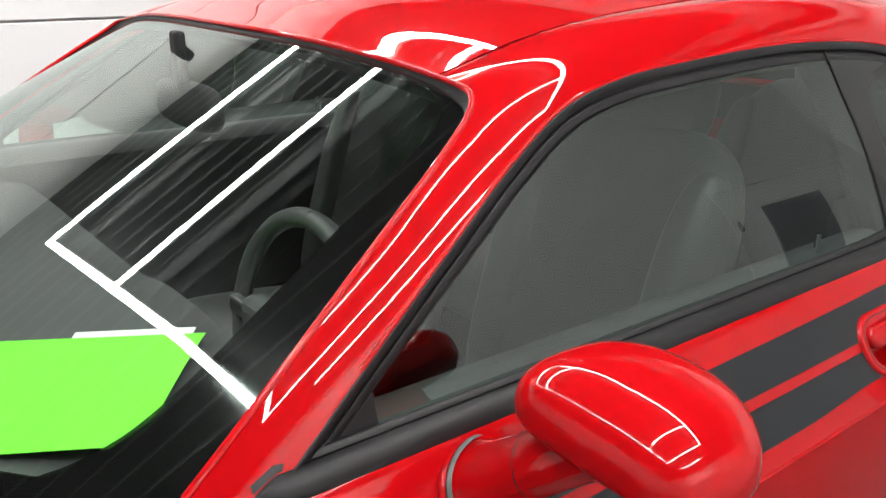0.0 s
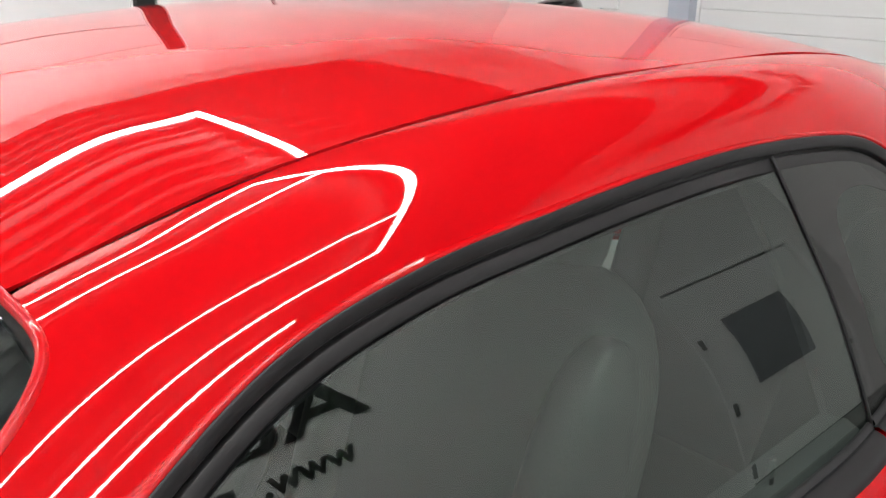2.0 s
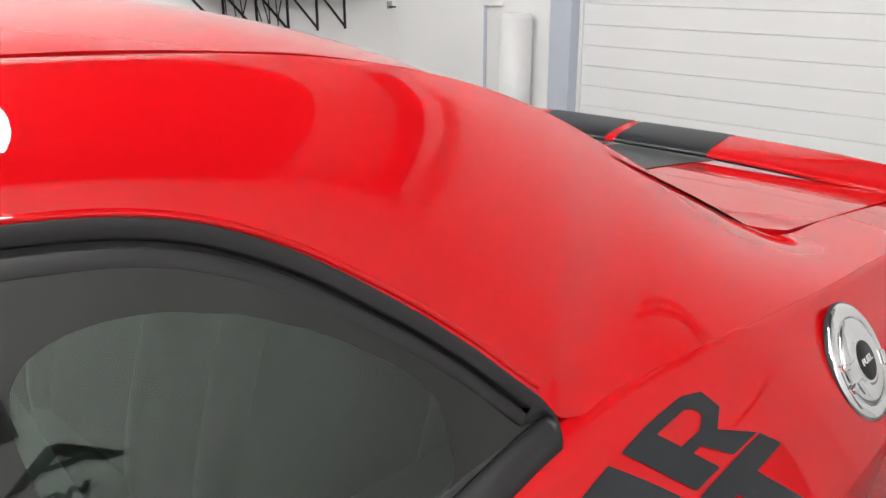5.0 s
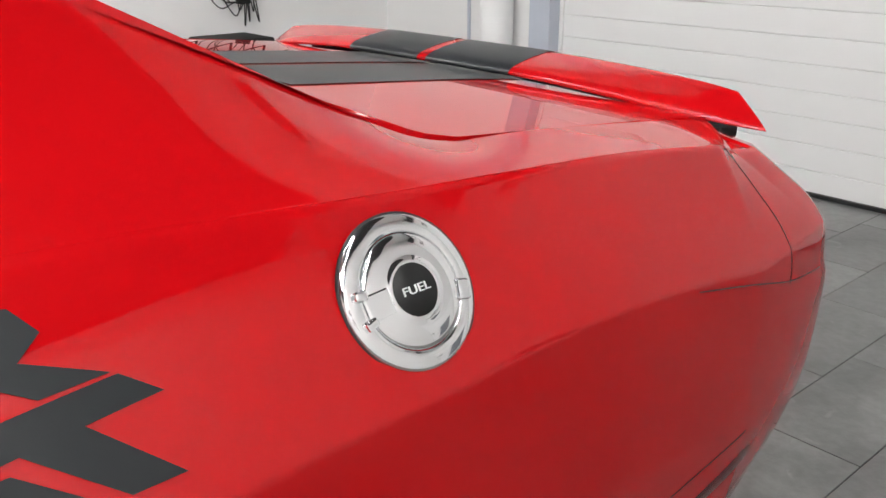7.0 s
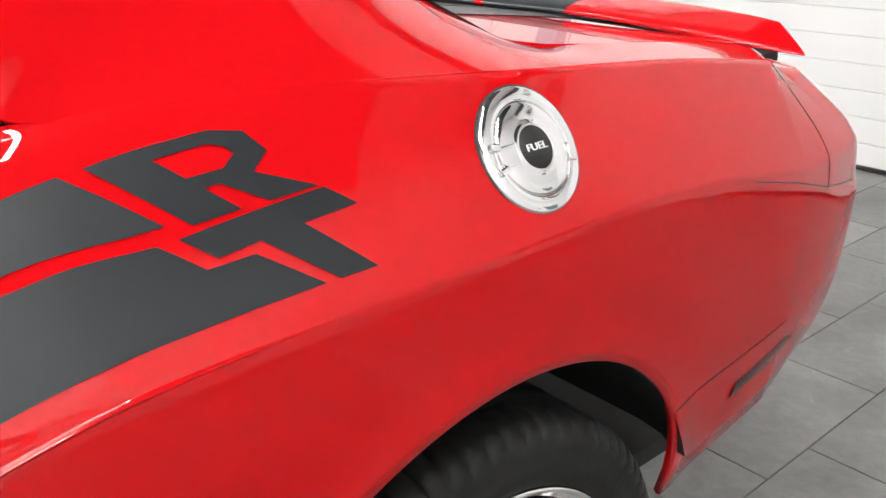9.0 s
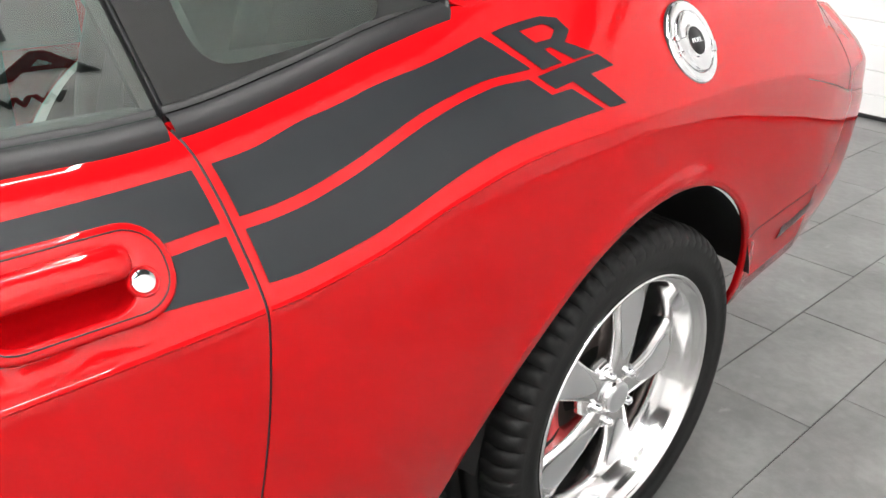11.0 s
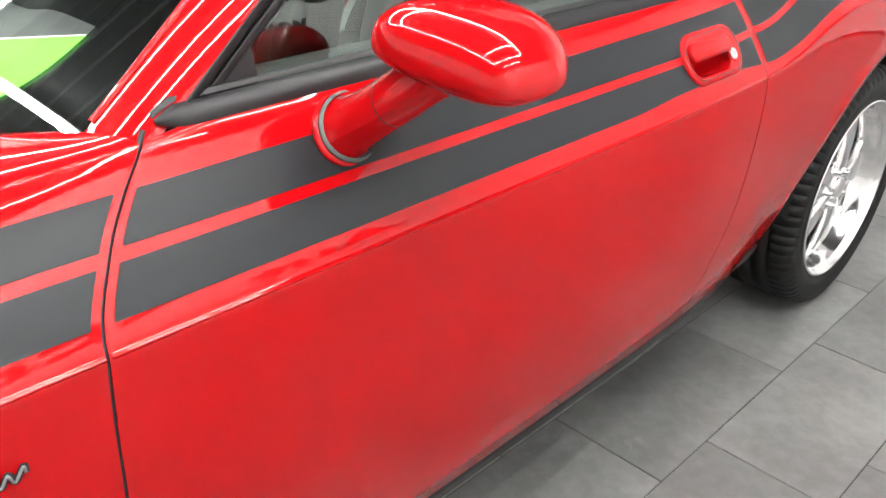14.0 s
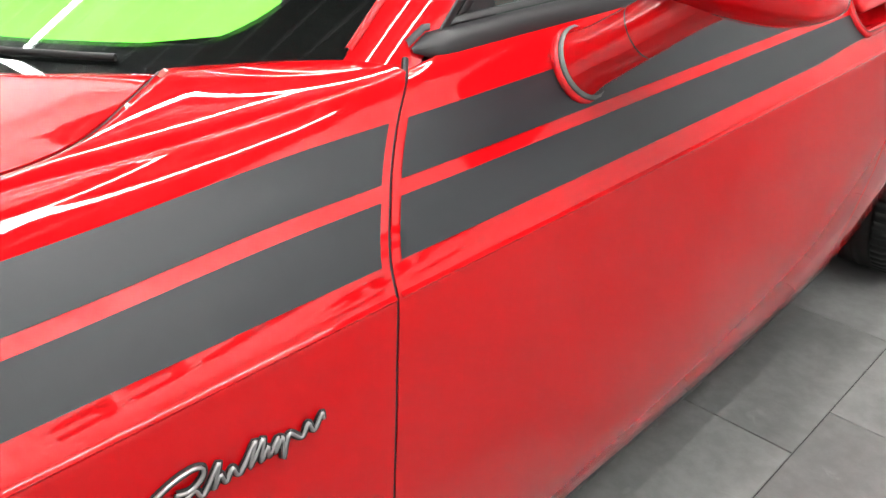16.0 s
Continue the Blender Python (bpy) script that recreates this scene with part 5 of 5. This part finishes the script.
def fill_wheel(w):
    prof = [(0.268, -0.100), (0.276, -0.112), (0.290, -0.119), (0.305, -0.1215), (0.308, -0.1195), (0.330, -0.122), (0.345, -0.120), (0.356, -0.113), (0.364, -0.103), (0.3695, -0.088),
            (0.370, -0.062), (0.370, -0.056), (0.363, -0.053), (0.363, -0.046), (0.370, -0.043), (0.3705, -0.008), (0.363, -0.005), (0.363, 0.005), (0.3705, 0.008), (0.370, 0.043), (0.363, 0.046),
            (0.363, 0.053), (0.370, 0.056), (0.3695, 0.088), (0.356, 0.113), (0.330, 0.122), (0.29, 0.118), (0.268, 0.10)]
    rows = []
    n = 72
    for i in range(n):
        for ph, cut in ((0.0, 0), (0.02, 1), (0.15, 1), (0.17, 0), (0.58, 0)):
            a = 2 * math.pi * (i + ph) / n
            row = []
            for r, y in prof:
                rr = r
                if cut and 0.3545 < r and abs(y) > 0.058:
                    rr = r - 0.0085
                tw = a + (0.035 if abs(y) < 0.05 else 0.0) * y / 0.05
                row.append((rr * math.sin(tw), y, rr * math.cos(tw)))
            rows.append(row)
    rows.append(rows[0])
    wheel_sheet("tyre", rows, TYRE, w, "black low-profile tyre")
    rim = [(0.274, -0.104), (0.2755, -0.112), (0.273, -0.1165), (0.269, -0.1165), (0.266, -0.111), (0.262, -0.104), (0.2545, -0.099), (0.2515, -0.094), (0.249, -0.080), (0.243, -0.066), (0.2405, -0.058), (0.236, -0.050), (0.231, -0.030), (0.229, 0.02), (0.236, 0.10)]
    rows = [[(r * math.sin(t), y, r * math.cos(t)) for r, y in rim] for t in np.linspace(0, 2 * math.pi, 97)]
    wheel_sheet("rim", rows, POLISHED, w, "polished deep-lipped rim")
    half = curve([0.035, 0.07, 0.11, 0.16, 0.20, 0.225, 0.245], [0.032, 0.031, 0.034, 0.043, 0.054, 0.064, 0.078])
    face = curve([0.080, 0.10, 0.14, 0.18, 0.205, 0.222, 0.231], [0.004, 0.015, 0.028, 0.039, 0.042, 0.033, 0.004])
    lift = curve([0.035, 0.07, 0.12, 0.18, 0.245], [-0.072, -0.074, -0.071, -0.062, -0.050])
    for k in range(5):
        base = 2 * math.pi * k / 5
        def put(r, s, y):
            a = base
            x, z = s, math.sqrt(max(1e-6, r * r - s * s)) if r > abs(s) else r
            return (x * math.cos(a) + z * math.sin(a), y, -x * math.sin(a) + z * math.cos(a))
        rows = []
        for r in np.linspace(0.035, 0.246, 22):
            hw, y0 = float(half(r)), float(lift(r))
            rows.append([put(r, s * hw, y0 + dy) for s, dy in ((-1.0, 0.040), (-1.02, 0.014), (-0.97, 0.005), (-0.86, 0.0), (-0.5, -0.0015), (0, -0.002), (0.5, -0.0015), (0.86, 0.0), (0.97, 0.005), (1.02, 0.014), (1.0, 0.040))])
        wheel_sheet("spoke", rows, POLISHED, w, "polished spoke with a grey face")
        rows = []
        for r in np.linspace(0.080, 0.231, 20):
            hw, y0 = float(face(r)), float(lift(r))
            rows.append([put(r, s * hw, y0 - 0.0035 + 0.0015 * abs(s) ** 6) for s in np.linspace(-1, 1, 9)])
        wheel_sheet("spoke_face", rows, SPOKE_GREY, w, "grey painted spoke face")
        a = base + math.pi / 5
        c = (0.0575 * math.sin(a), 0.0575 * math.cos(a))
        rows = [[(c[0] + r * math.sin(t), y, c[1] + r * math.cos(t)) for r, y in ((0.017, -0.060), (0.0165, -0.071), (0.0115, -0.071), (0.0115, -0.066), (0.0098, -0.066), (0.0094, -0.084), (0.006, -0.088), (0.0005, -0.089))] for t in np.linspace(0, 2 * math.pi, 13)]
        wheel_sheet("wheel_nut", rows, CHROME, w, "chrome wheel nut")
    hub = [(0.082, -0.040), (0.080, -0.060), (0.066, -0.070), (0.038, -0.072), (0.036, -0.079), (0.033, -0.083)]
    wheel_sheet("hub", [[(r * math.sin(t), y, r * math.cos(t)) for r, y in hub] for t in np.linspace(0, 2 * math.pi, 41)], POLISHED, w)
    cap = [(0.033, -0.0825), (0.0325, -0.087), (0.029, -0.089), (0.0005, -0.0895)]
    wheel_sheet("centre_cap", [[(r * math.sin(t), y, r * math.cos(t)) for r, y in cap] for t in np.linspace(0, 2 * math.pi, 31)], SPOKE_GREY, w, "plain grey centre cap")
    disc = [(0.08, -0.012), (0.165, -0.012), (0.170, -0.010), (0.170, 0.012), (0.08, 0.014)]
    wheel_sheet("brake_disc", [[(r * math.sin(t), y, r * math.cos(t)) for r, y in disc] for t in np.linspace(0, 2 * math.pi, 49)], RUST, w, "worn brake disc")
    cal = [[((0.12 + 0.065 * v) * math.sin(t), y, (0.12 + 0.065 * v) * math.cos(t)) for v, y in ((0, -0.012), (0.05, -0.034), (0.5, -0.038), (0.95, -0.034), (1, -0.012), (1, 0.03))] for t in np.linspace(-2.2, -1.3, 14)]
    wheel_sheet("brake_caliper", cal, CALIPER, w, "red brake caliper")
    back = [(0.235, 0.06), (0.10, 0.05), (0.0005, 0.05)]
    wheel_sheet("dust_shield", [[(r * math.sin(t), y, r * math.cos(t)) for r, y in back] for t in np.linspace(0, 2 * math.pi, 33)], BLACK, w)


first = make_wheel(XW, 1, True)
fill_wheel(first)
for cx, side in ((XF, 1), (XW, -1), (XF, -1)):
    w2 = make_wheel(cx, side, False)
    for ch in first.children:
        o2 = ch.copy()
        scene.collection.objects.link(o2)
        o2.parent = w2

# ---- door mirrors ----
def super_e(c, h, p, a, b):
    ca, sa, cb, sb = math.cos(a), math.sin(a), math.cos(b), math.sin(b)
    f = lambda v: math.copysign(abs(v) ** p, v)
    return (c[0] + h[0] * f(cb) * f(ca), c[1] + h[1] * f(cb) * f(sa), c[2] + h[2] * f(sb))


MC, MH = (-0.272, -1.020, 1.101), (0.090, 0.111, 0.058)


def shell(a, b, x_max=0.86):
    """Mirror housing: flat back, tapering outer end, a fold below the middle with an undercut belly."""
    x, y, z = super_e((0, 0, 0), (1, 1, 1), 0.74, a, b)
    x, y, z = min(x, x_max) * (1 - 0.12 * max(0.0, -y)), y, z * (1 - 0.10 * max(0.0, -y) ** 2)
    cut = 1 - 0.22 * max(0.0, -z - 0.12) / 0.88
    z = z * (0.60 if z < 0 else 1.0)
    x, y = x * cut, y * cut
    return (MC[0] + MH[0] * x - 0.022 * (y * y - 0.3), MC[1] + MH[1] * y, MC[2] + MH[2] * z + 0.009 * y)


for k, side in enumerate(SIDES):
    mir = new("door_mirror")
    mir.parent = doors[k]
    tagged(mir, "red door mirror on an angled stalk")
    rows = [[shell(a, b) for a in np.linspace(0, 2 * math.pi, 81)] for b in np.linspace(-math.pi / 2, math.pi / 2, 41)]
    sheet("housing", rows, RED, mir, "glossy red mirror housing", side)
    rows = [[(MC[0] + 0.0765 - 0.022 * ((0.5 * r * math.sin(t)) ** 2 - 0.3), MC[1] + 0.046 * r * math.sin(t), MC[2] + 0.004 + 0.020 * r * math.cos(t)) for r in np.linspace(0.01, 1, 6)] for t in np.linspace(0, 2 * math.pi, 41)]
    sheet("mirror_glass", rows, MIRROR, mir, "silvered mirror glass", side)
    rows = [[(MC[0] + 0.0735 + h - 0.022 * ((0.7 * r * math.sin(t)) ** 2 - 0.3), MC[1] + 0.066 * r * math.sin(t), MC[2] + 0.004 + 0.029 * r * math.cos(t)) for r, h in ((1.0, -0.004), (1.0, 0.004), (0.96, 0.006), (0.70, 0.004), (0.66, 0.001))] for t in np.linspace(0, 2 * math.pi, 61)]
    sheet("bezel", rows, BLACK, mir, "black bezel round the mirror glass", side)
    # stalk and its foot
    way = track([(-0.332, -0.868, 0.992), (-0.322, -0.912, 1.024), (-0.310, -0.955, 1.058), (-0.296, -1.000, 1.094)])
    P = [way(t) for t in np.linspace(0, 1, 14)]
    rows = tube_pts(P, [0.056, 0.051, 0.0475, 0.046, 0.045, 0.044, 0.0435, 0.043, 0.043, 0.0425, 0.042, 0.042, 0.043, 0.045], 24, 0.72, up=(0, -0.4, 0.9))
    sheet("stalk", rows, RED, mir, "red mirror stalk", side)
    ring = tube_pts([way(t) for t in (0.0, 0.012, 0.03, 0.042)], [0.0640, 0.0650, 0.0635, 0.0600], 28, 0.75, up=(0, -0.4, 0.9))
    sheet("foot", ring, RED, mir, "", side)
    ring = tube_pts([way(t) for t in (0.036, 0.046, 0.058, 0.070)], [0.0575, 0.0592, 0.0588, 0.0545], 28, 0.745, up=(0, -0.4, 0.9))
    sheet("foot_gasket", ring, GASKET, mir, "grey rubber gasket", side)
    cut = tube_pts([way(t) for t in (0.505, 0.509, 0.515)], [0.0432, 0.0434, 0.0432], 24, 0.725, up=(0, -0.4, 0.9))
    sheet("stalk_joint", cut, RUBBER, mir, "", side)

# ---- cabin ----
part("cabin_floor", box_bm((2.6, 1.40, 0.03), (0.25, 0, 0.32)), BLACK, car)
# dash with a rounded hood and a raised instrument cowl
P = []
for y in np.linspace(-0.69, 0.69, 40):
    bump = 0.022 * math.exp(-((y + 0.36) / 0.16) ** 4)
    col = []
    for x, z in ((-0.98, 0.985), (-0.90, 1.000), (-0.82, 1.022), (-0.74, 1.035), (-0.62, 1.040), (-0.50, 1.039), (-0.43, 1.025), (-0.385, 0.96), (-0.43, 0.80), (-0.46, 0.66), (-0.52, 0.5)):
        k = math.exp(-((x + 0.42) / 0.05) ** 2)
        col.append((x, y, z + bump * k - 0.035 * abs(y / 0.69) ** 8 * (z > 0.9)))
    P.append(col)
sheet("dashboard", P, DASH, car, "black textured dashboard")
for y in (-0.36,):
    way = [(-0.270 + 0.075 * math.cos(t) * 0.5, y + 0.185 * math.sin(t), 0.960 + 0.170 * math.cos(t)) for t in np.linspace(0, 2 * math.pi, 49)]
    wheel = sheet("steering_wheel", tube_pts(way, 0.016, 10, up=(1, 0, 0.4)), LEATHER, car, "black leather steering wheel with a silver ring")
    way2 = [(-0.285 + 0.075 * math.cos(t) * 0.2, y + 0.070 * math.sin(t), 0.960 + 0.060 * math.cos(t)) for t in np.linspace(0, 2 * math.pi, 33)]
    sheet("hub_ring", tube_pts(way2, 0.009, 8, up=(1, 0, 0.4)), STEEL, wheel, "silver trim ring")
    part("airbag", box_bm((0.05, 0.13, 0.11), (-0.310, y, 0.960), 0.02, 3), LEATHER, wheel)
    for dy in (-0.12, 0.12):
        part("arm", box_bm((0.02, 0.12, 0.03), (-0.290, y + dy, 0.955), 0.006), STEEL, wheel)


def seat(y, x=0.16, rear=False, name="front_seat", wdt=0.25):
    s = new(name)
    s.parent = car
    tagged(s, "black leather seat with grey stitching")
    def pad(name2, c, h, rotx, p=0.5, mt=LEATHER):
        rows = []
        R = Matrix.Rotation(radians(rotx), 3, "Y")
        for b in np.linspace(-math.pi / 2, math.pi / 2, 17):
            row = []
            for a in np.linspace(0, 2 * math.pi, 33):
                q = R @ Vector(super_e((0, 0, 0), h, p, a, b))
                row.append((c[0] + q.x, c[1] + q.y, c[2] + q.z))
            rows.append(row)
        return sheet(name2, rows, mt, s)
    pad("cushion", (x - 0.10, y, 0.56), (0.27, wdt, 0.10), 6)
    pad("backrest", (x + 0.26, y, 0.86), (0.085, wdt, 0.36), 17)
    for e in (-1, 1):
        pad("bolster", (x + 0.215, y + e * (wdt - 0.045), 0.86), (0.075, 0.05, 0.30), 17, 0.7)
        pts = [(x + 0.165 + 0.3 * t, y + e * (wdt - 0.095), 0.62 + 0.56 * t) for t in np.linspace(0.1, 0.92, 14)]
        pts = [(x + 0.10 + (z - 0.6) * 0.305 + 0.012, yy, z) for (_, yy, z) in pts]
        sheet("stitching", tube_pts(pts, 0.0022, 5), STITCH, s, "grey seam stitching")
    pad("headrest", (x + 0.37, y, 1.245), (0.055, 0.135, 0.085), 14, 0.6)
    for e in (-0.05, 0.05):
        part("headrest_post", cyl_bm(0.006, 0.006, 0.12, pose(x + 0.355, y + e, 1.15), 10), STEEL, s)
    return s


seat(-0.37)
seat(0.37)
seat(-0.34, 0.98, name="rear_seat", wdt=0.27)
seat(0.34, 0.98, name="rear_seat", wdt=0.27)
# inner roof lining and middle pillar
P = [[(x, y, float(roof_z(x, y)) - 0.03) for x in np.linspace(-0.15, 1.05, 20)] for y in np.linspace(-0.53, 0.53, 16)]
sheet("headliner", P, LINER, car, "light grey headliner")
for k, side in enumerate(SIDES):
    P = [[(pillar_x(z) + dx, -(float(glass_y(z)) - 0.05), z) for dx in (0.0, 0.05, 0.10)] for z in np.linspace(0.98, 1.37, 10)]
    sheet("pillar_trim", P, DASH, car, "", side, 0.01)
    P = [[(x, -(0.785 - 0.01 * v), 1.055 - 0.5 * v) for v in np.linspace(0, 1, 5)] for x in np.linspace(-0.55, 0.64, 12)]
    card = sheet("door_card", P, DASH, doors[k], "black inner door panel", side)
    P = [[(x, -(0.785 + dy), 1.055 + dz) for dy, dz in ((0.02, -0.004), (0.0, 0.006), (-0.03, 0.002), (-0.05, -0.03))] for x in np.linspace(-0.55, 0.64, 12)]
    sheet("door_sill", P, DASH, doors[k], "", side)
    part("lock_pin", cyl_bm(0.0055, 0.0045, 0.035, pose(0.452, side * -0.786, 1.072), 12, 0.001), CHROME, card, "chrome lock pin")
    P = [[(x, -(0.70 - 0.05 * v), 1.09 - 0.25 * v) for v in np.linspace(0, 1, 4)] for x in np.linspace(0.66, 1.15, 8)]
    sheet("rear_side_trim", P, DASH, car, "", side)
P = [[(x, y, 1.075 + 0.02 * (x - 1.3)) for x in np.linspace(1.28, 1.86, 8)] for y in np.linspace(-0.56, 0.56, 8)]
sheet("parcel_shelf", P, DASH, car, "black parcel shelf")
# inner mirror on its stem
mi = new("inner_mirror")
mi.parent = car
tagged(mi, "black inside mirror below the windscreen top")
part("stem", box_bm((0.02, 0.03, 0.10), (-0.285, -0.02, 1.335), 0.006), BLACK, mi)
rows = [[super_e((-0.275, -0.02, 1.262), (0.022, 0.125, 0.040), 0.6, a, b) for a in np.linspace(0, 2 * math.pi, 33)] for b in np.linspace(-math.pi / 2, math.pi / 2, 15)]
sheet("shell", rows, BLACK, mi)

# ---- cards on the dash ----
def card_sheet(name, pts, material, label, bend=0.02):
    """A card: corners given in order, with rounded front corner and slight bend."""
    a, b, c, d = [np.array(p, float) for p in pts]
    rows = []
    for s in np.linspace(0, 1, 16):
        row = []
        for t in np.linspace(0, 1, 16):
            p = a * (1 - s) * (1 - t) + b * s * (1 - t) + c * s * t + d * (1 - s) * t
            row.append(p + np.array([0, 0, bend * 4 * t * (1 - t)]))
        rows.append(row)
    ob = sheet(name, rows, material, None, "", 1, 0.0008)
    return tagged(ob, label, "card")


card_sheet("green_card", [(-0.458, -0.474, 1.050), (-0.775, -0.265, 1.042), (-0.890, -0.470, 1.020), (-0.612, -0.672, 1.042)], GREEN, "bright lime green card lying on the dashboard", 0.004)
card_sheet("white_sheet", [(-0.455, -0.435, 1.0430), (-0.585, -0.355, 1.0415), (-0.630, -0.430, 1.0405), (-0.600, -0.625, 1.0380)], PAPER, "white paper sheet under the green card", 0.0)

# ---- wall things ----
def wire_rack(x, y, z):
    """A black wall shelf on three triangular wire brackets."""
    r = tagged(new("wire_rack"), "black wire shelf with triangular brackets on the wall", "shelf")
    for k in range(5):
        bx = x + 0.27 * k
        part("bracket", box_bm((0.016, 0.016, 0.30), (bx, y - 0.008, z + 0.13), 0.003), WIRE, r)
        pts = [(bx, y - 0.012, z - 0.005), (bx - 0.13, y - 0.02, z + 0.13), (bx - 0.26, y - 0.03, z + 0.26)]
        sheet("brace", tube_pts(pts, 0.009, 6), WIRE, r)
    part("shelf", box_bm((1.45, 0.30, 0.02), (x + 0.5, y - 0.155, z + 0.28), 0.004), WIRE, r)
    return r


wire_rack(3.85, Y1, 1.03)
pc = tagged(new("power_box"), "black power box with cables hanging from it", "power box")
part("box", box_bm((0.09, 0.07, 0.17), (4.19, Y1 - 0.037, 0.94), 0.008), WIRE, pc)
random.seed(5)
for k in range(9):
    x0, x1 = 3.86 + 0.06 * k, 4.12 + 0.018 * k
    pts = track([(x0, Y1 - 0.02, 1.28), (x0 + random.uniform(-0.06, 0.06), Y1 - 0.03, 1.05), ((x0 + x1) / 2, Y1 - 0.05, 0.80 + random.uniform(-0.12, 0.1)), (x1, Y1 - 0.05, 0.87)])
    sheet("cable", tube_pts([pts(t) for t in np.linspace(0, 1, 24)], 0.0045, 5), WIRE, pc)
cab = tagged(part("tool_trolley", box_bm((0.44, 0.42, 0.66), (3.97, Y1 - 0.24, 0.33), 0.015), BLACK), "low black tool trolley against the wall", "trolley")
part("drawer", box_bm((0.40, 0.012, 0.24), (3.97, Y1 - 0.455, 0.47), 0.004), TRIM, cab)
part("drawer", box_bm((0.40, 0.012, 0.24), (3.97, Y1 - 0.455, 0.20), 0.004), TRIM, cab)
board = tagged(new("white_board"), "white framed board hung on the wall", "board")
part("panel", box_bm((0.62, 0.02, 0.70), (2.70, Y1 - 0.012, 1.545), 0.003), DOORWHITE, board)
for c, s in (((2.70, Y1 - 0.017, 1.20), (0.68, 0.033, 0.025)), ((2.375, Y1 - 0.017, 1.545), (0.025, 0.033, 0.72)), ((3.025, Y1 - 0.017, 1.545), (0.025, 0.033, 0.72))):
    part("rail", box_bm(s, c, 0.003), STEEL, board, "grey metal frame")
hk = tagged(new("wall_hook"), "small dark double hook on the wall", "hook")
part("plate", box_bm((0.05, 0.012, 0.06), (5.405, Y1 - 0.007, 1.175), 0.003), STEEL, hk)
part("prong", box_bm((0.012, 0.05, 0.012), (5.39, Y1 - 0.04, 1.16), 0.003), BLACK, hk)
part("prong", box_bm((0.012, 0.05, 0.012), (5.42, Y1 - 0.04, 1.16), 0.003), BLACK, hk)
pp = tagged(new("white_pipe"), "white capped standpipe against the rear wall", "pipe")
part("pipe", cyl_bm(0.115, 0.115, 1.13, pose(X1 - 0.125, 2.885, 0.565), 32), DOORWHITE, pp, "", True)
part("cap", cyl_bm(0.119, 0.100, 0.035, pose(X1 - 0.125, 2.885, 1.1475), 32, 0.006), DOORWHITE, pp)
cd = tagged(new("conduit"), "thin grey conduit running down the rear wall", "conduit")
part("tube", cyl_bm(0.012, 0.012, 1.20, pose(X1 - 0.014, 3.285, 0.60), 12), JAMB, cd)
part("socket_box", box_bm((0.04, 0.20, 0.14), (X1 - 0.022, 3.21, 1.27), 0.006), DOORWHITE, cd)

# ---- floor of slate-grey tiles in one-third bond (last, as many pieces) ----
TL, TW = 0.603, 0.3035
floor = tagged(part("floor", box_bm((X1 - X0 + 0.4, Y1 - Y0 + 0.4, 0.1), ((X0 + X1) / 2, (Y0 + Y1) / 2, -0.0535)), GROUT), "large grey slate-look floor tiles", "floor", kind="structure")
tile_me = None
far_bm_v, far_bm_f = [], []
for r in range(-12, 19):
    yc = -1.003 + TW * (r + 0.5)
    if yc < Y0 - 0.14 or yc > Y1 + 0.14:
        continue
    for k in range(-16, 18):
        xc = 1.035 - 0.2 * r + TL * (k + 0.5)
        while xc > 1.035 + TL * (k + 0.5) + TL:
            xc -= TL
        if xc < X0 - 0.29 or xc > X1 + 0.29:
            continue
        if -1.3 < xc < X1 - 0.31 and -2.3 < yc < 1.2:
            if tile_me is None:
                ob = part("tile", box_bm((TL - 0.0032, TW - 0.0032, 0.012), (0, 0, 0), 0.0012, 1), TILE, floor)
                tile_me = ob.data
            else:
                ob = link("tile", tile_me, TILE, floor)
            ob.location = (xc, yc, -0.006 + random.uniform(-0.0006, 0.0))
        else:
            n = len(far_bm_v)
            a, b = (TL - 0.0032) / 2, (TW - 0.0032) / 2
            xa, xb, ya, yb = max(xc - a, X0), min(xc + a, X1), max(yc - b, Y0), min(yc + b, Y1)
            far_bm_v += [(xa, ya, 0), (xb, ya, 0), (xb, yb, 0), (xa, yb, 0)]
            far_bm_f.append((n, n + 1, n + 2, n + 3))
tagged(raw("far_tiles", far_bm_v, far_bm_f, TILE, floor, smooth=False), "grey slate-look tiles further off", kind="stuff")
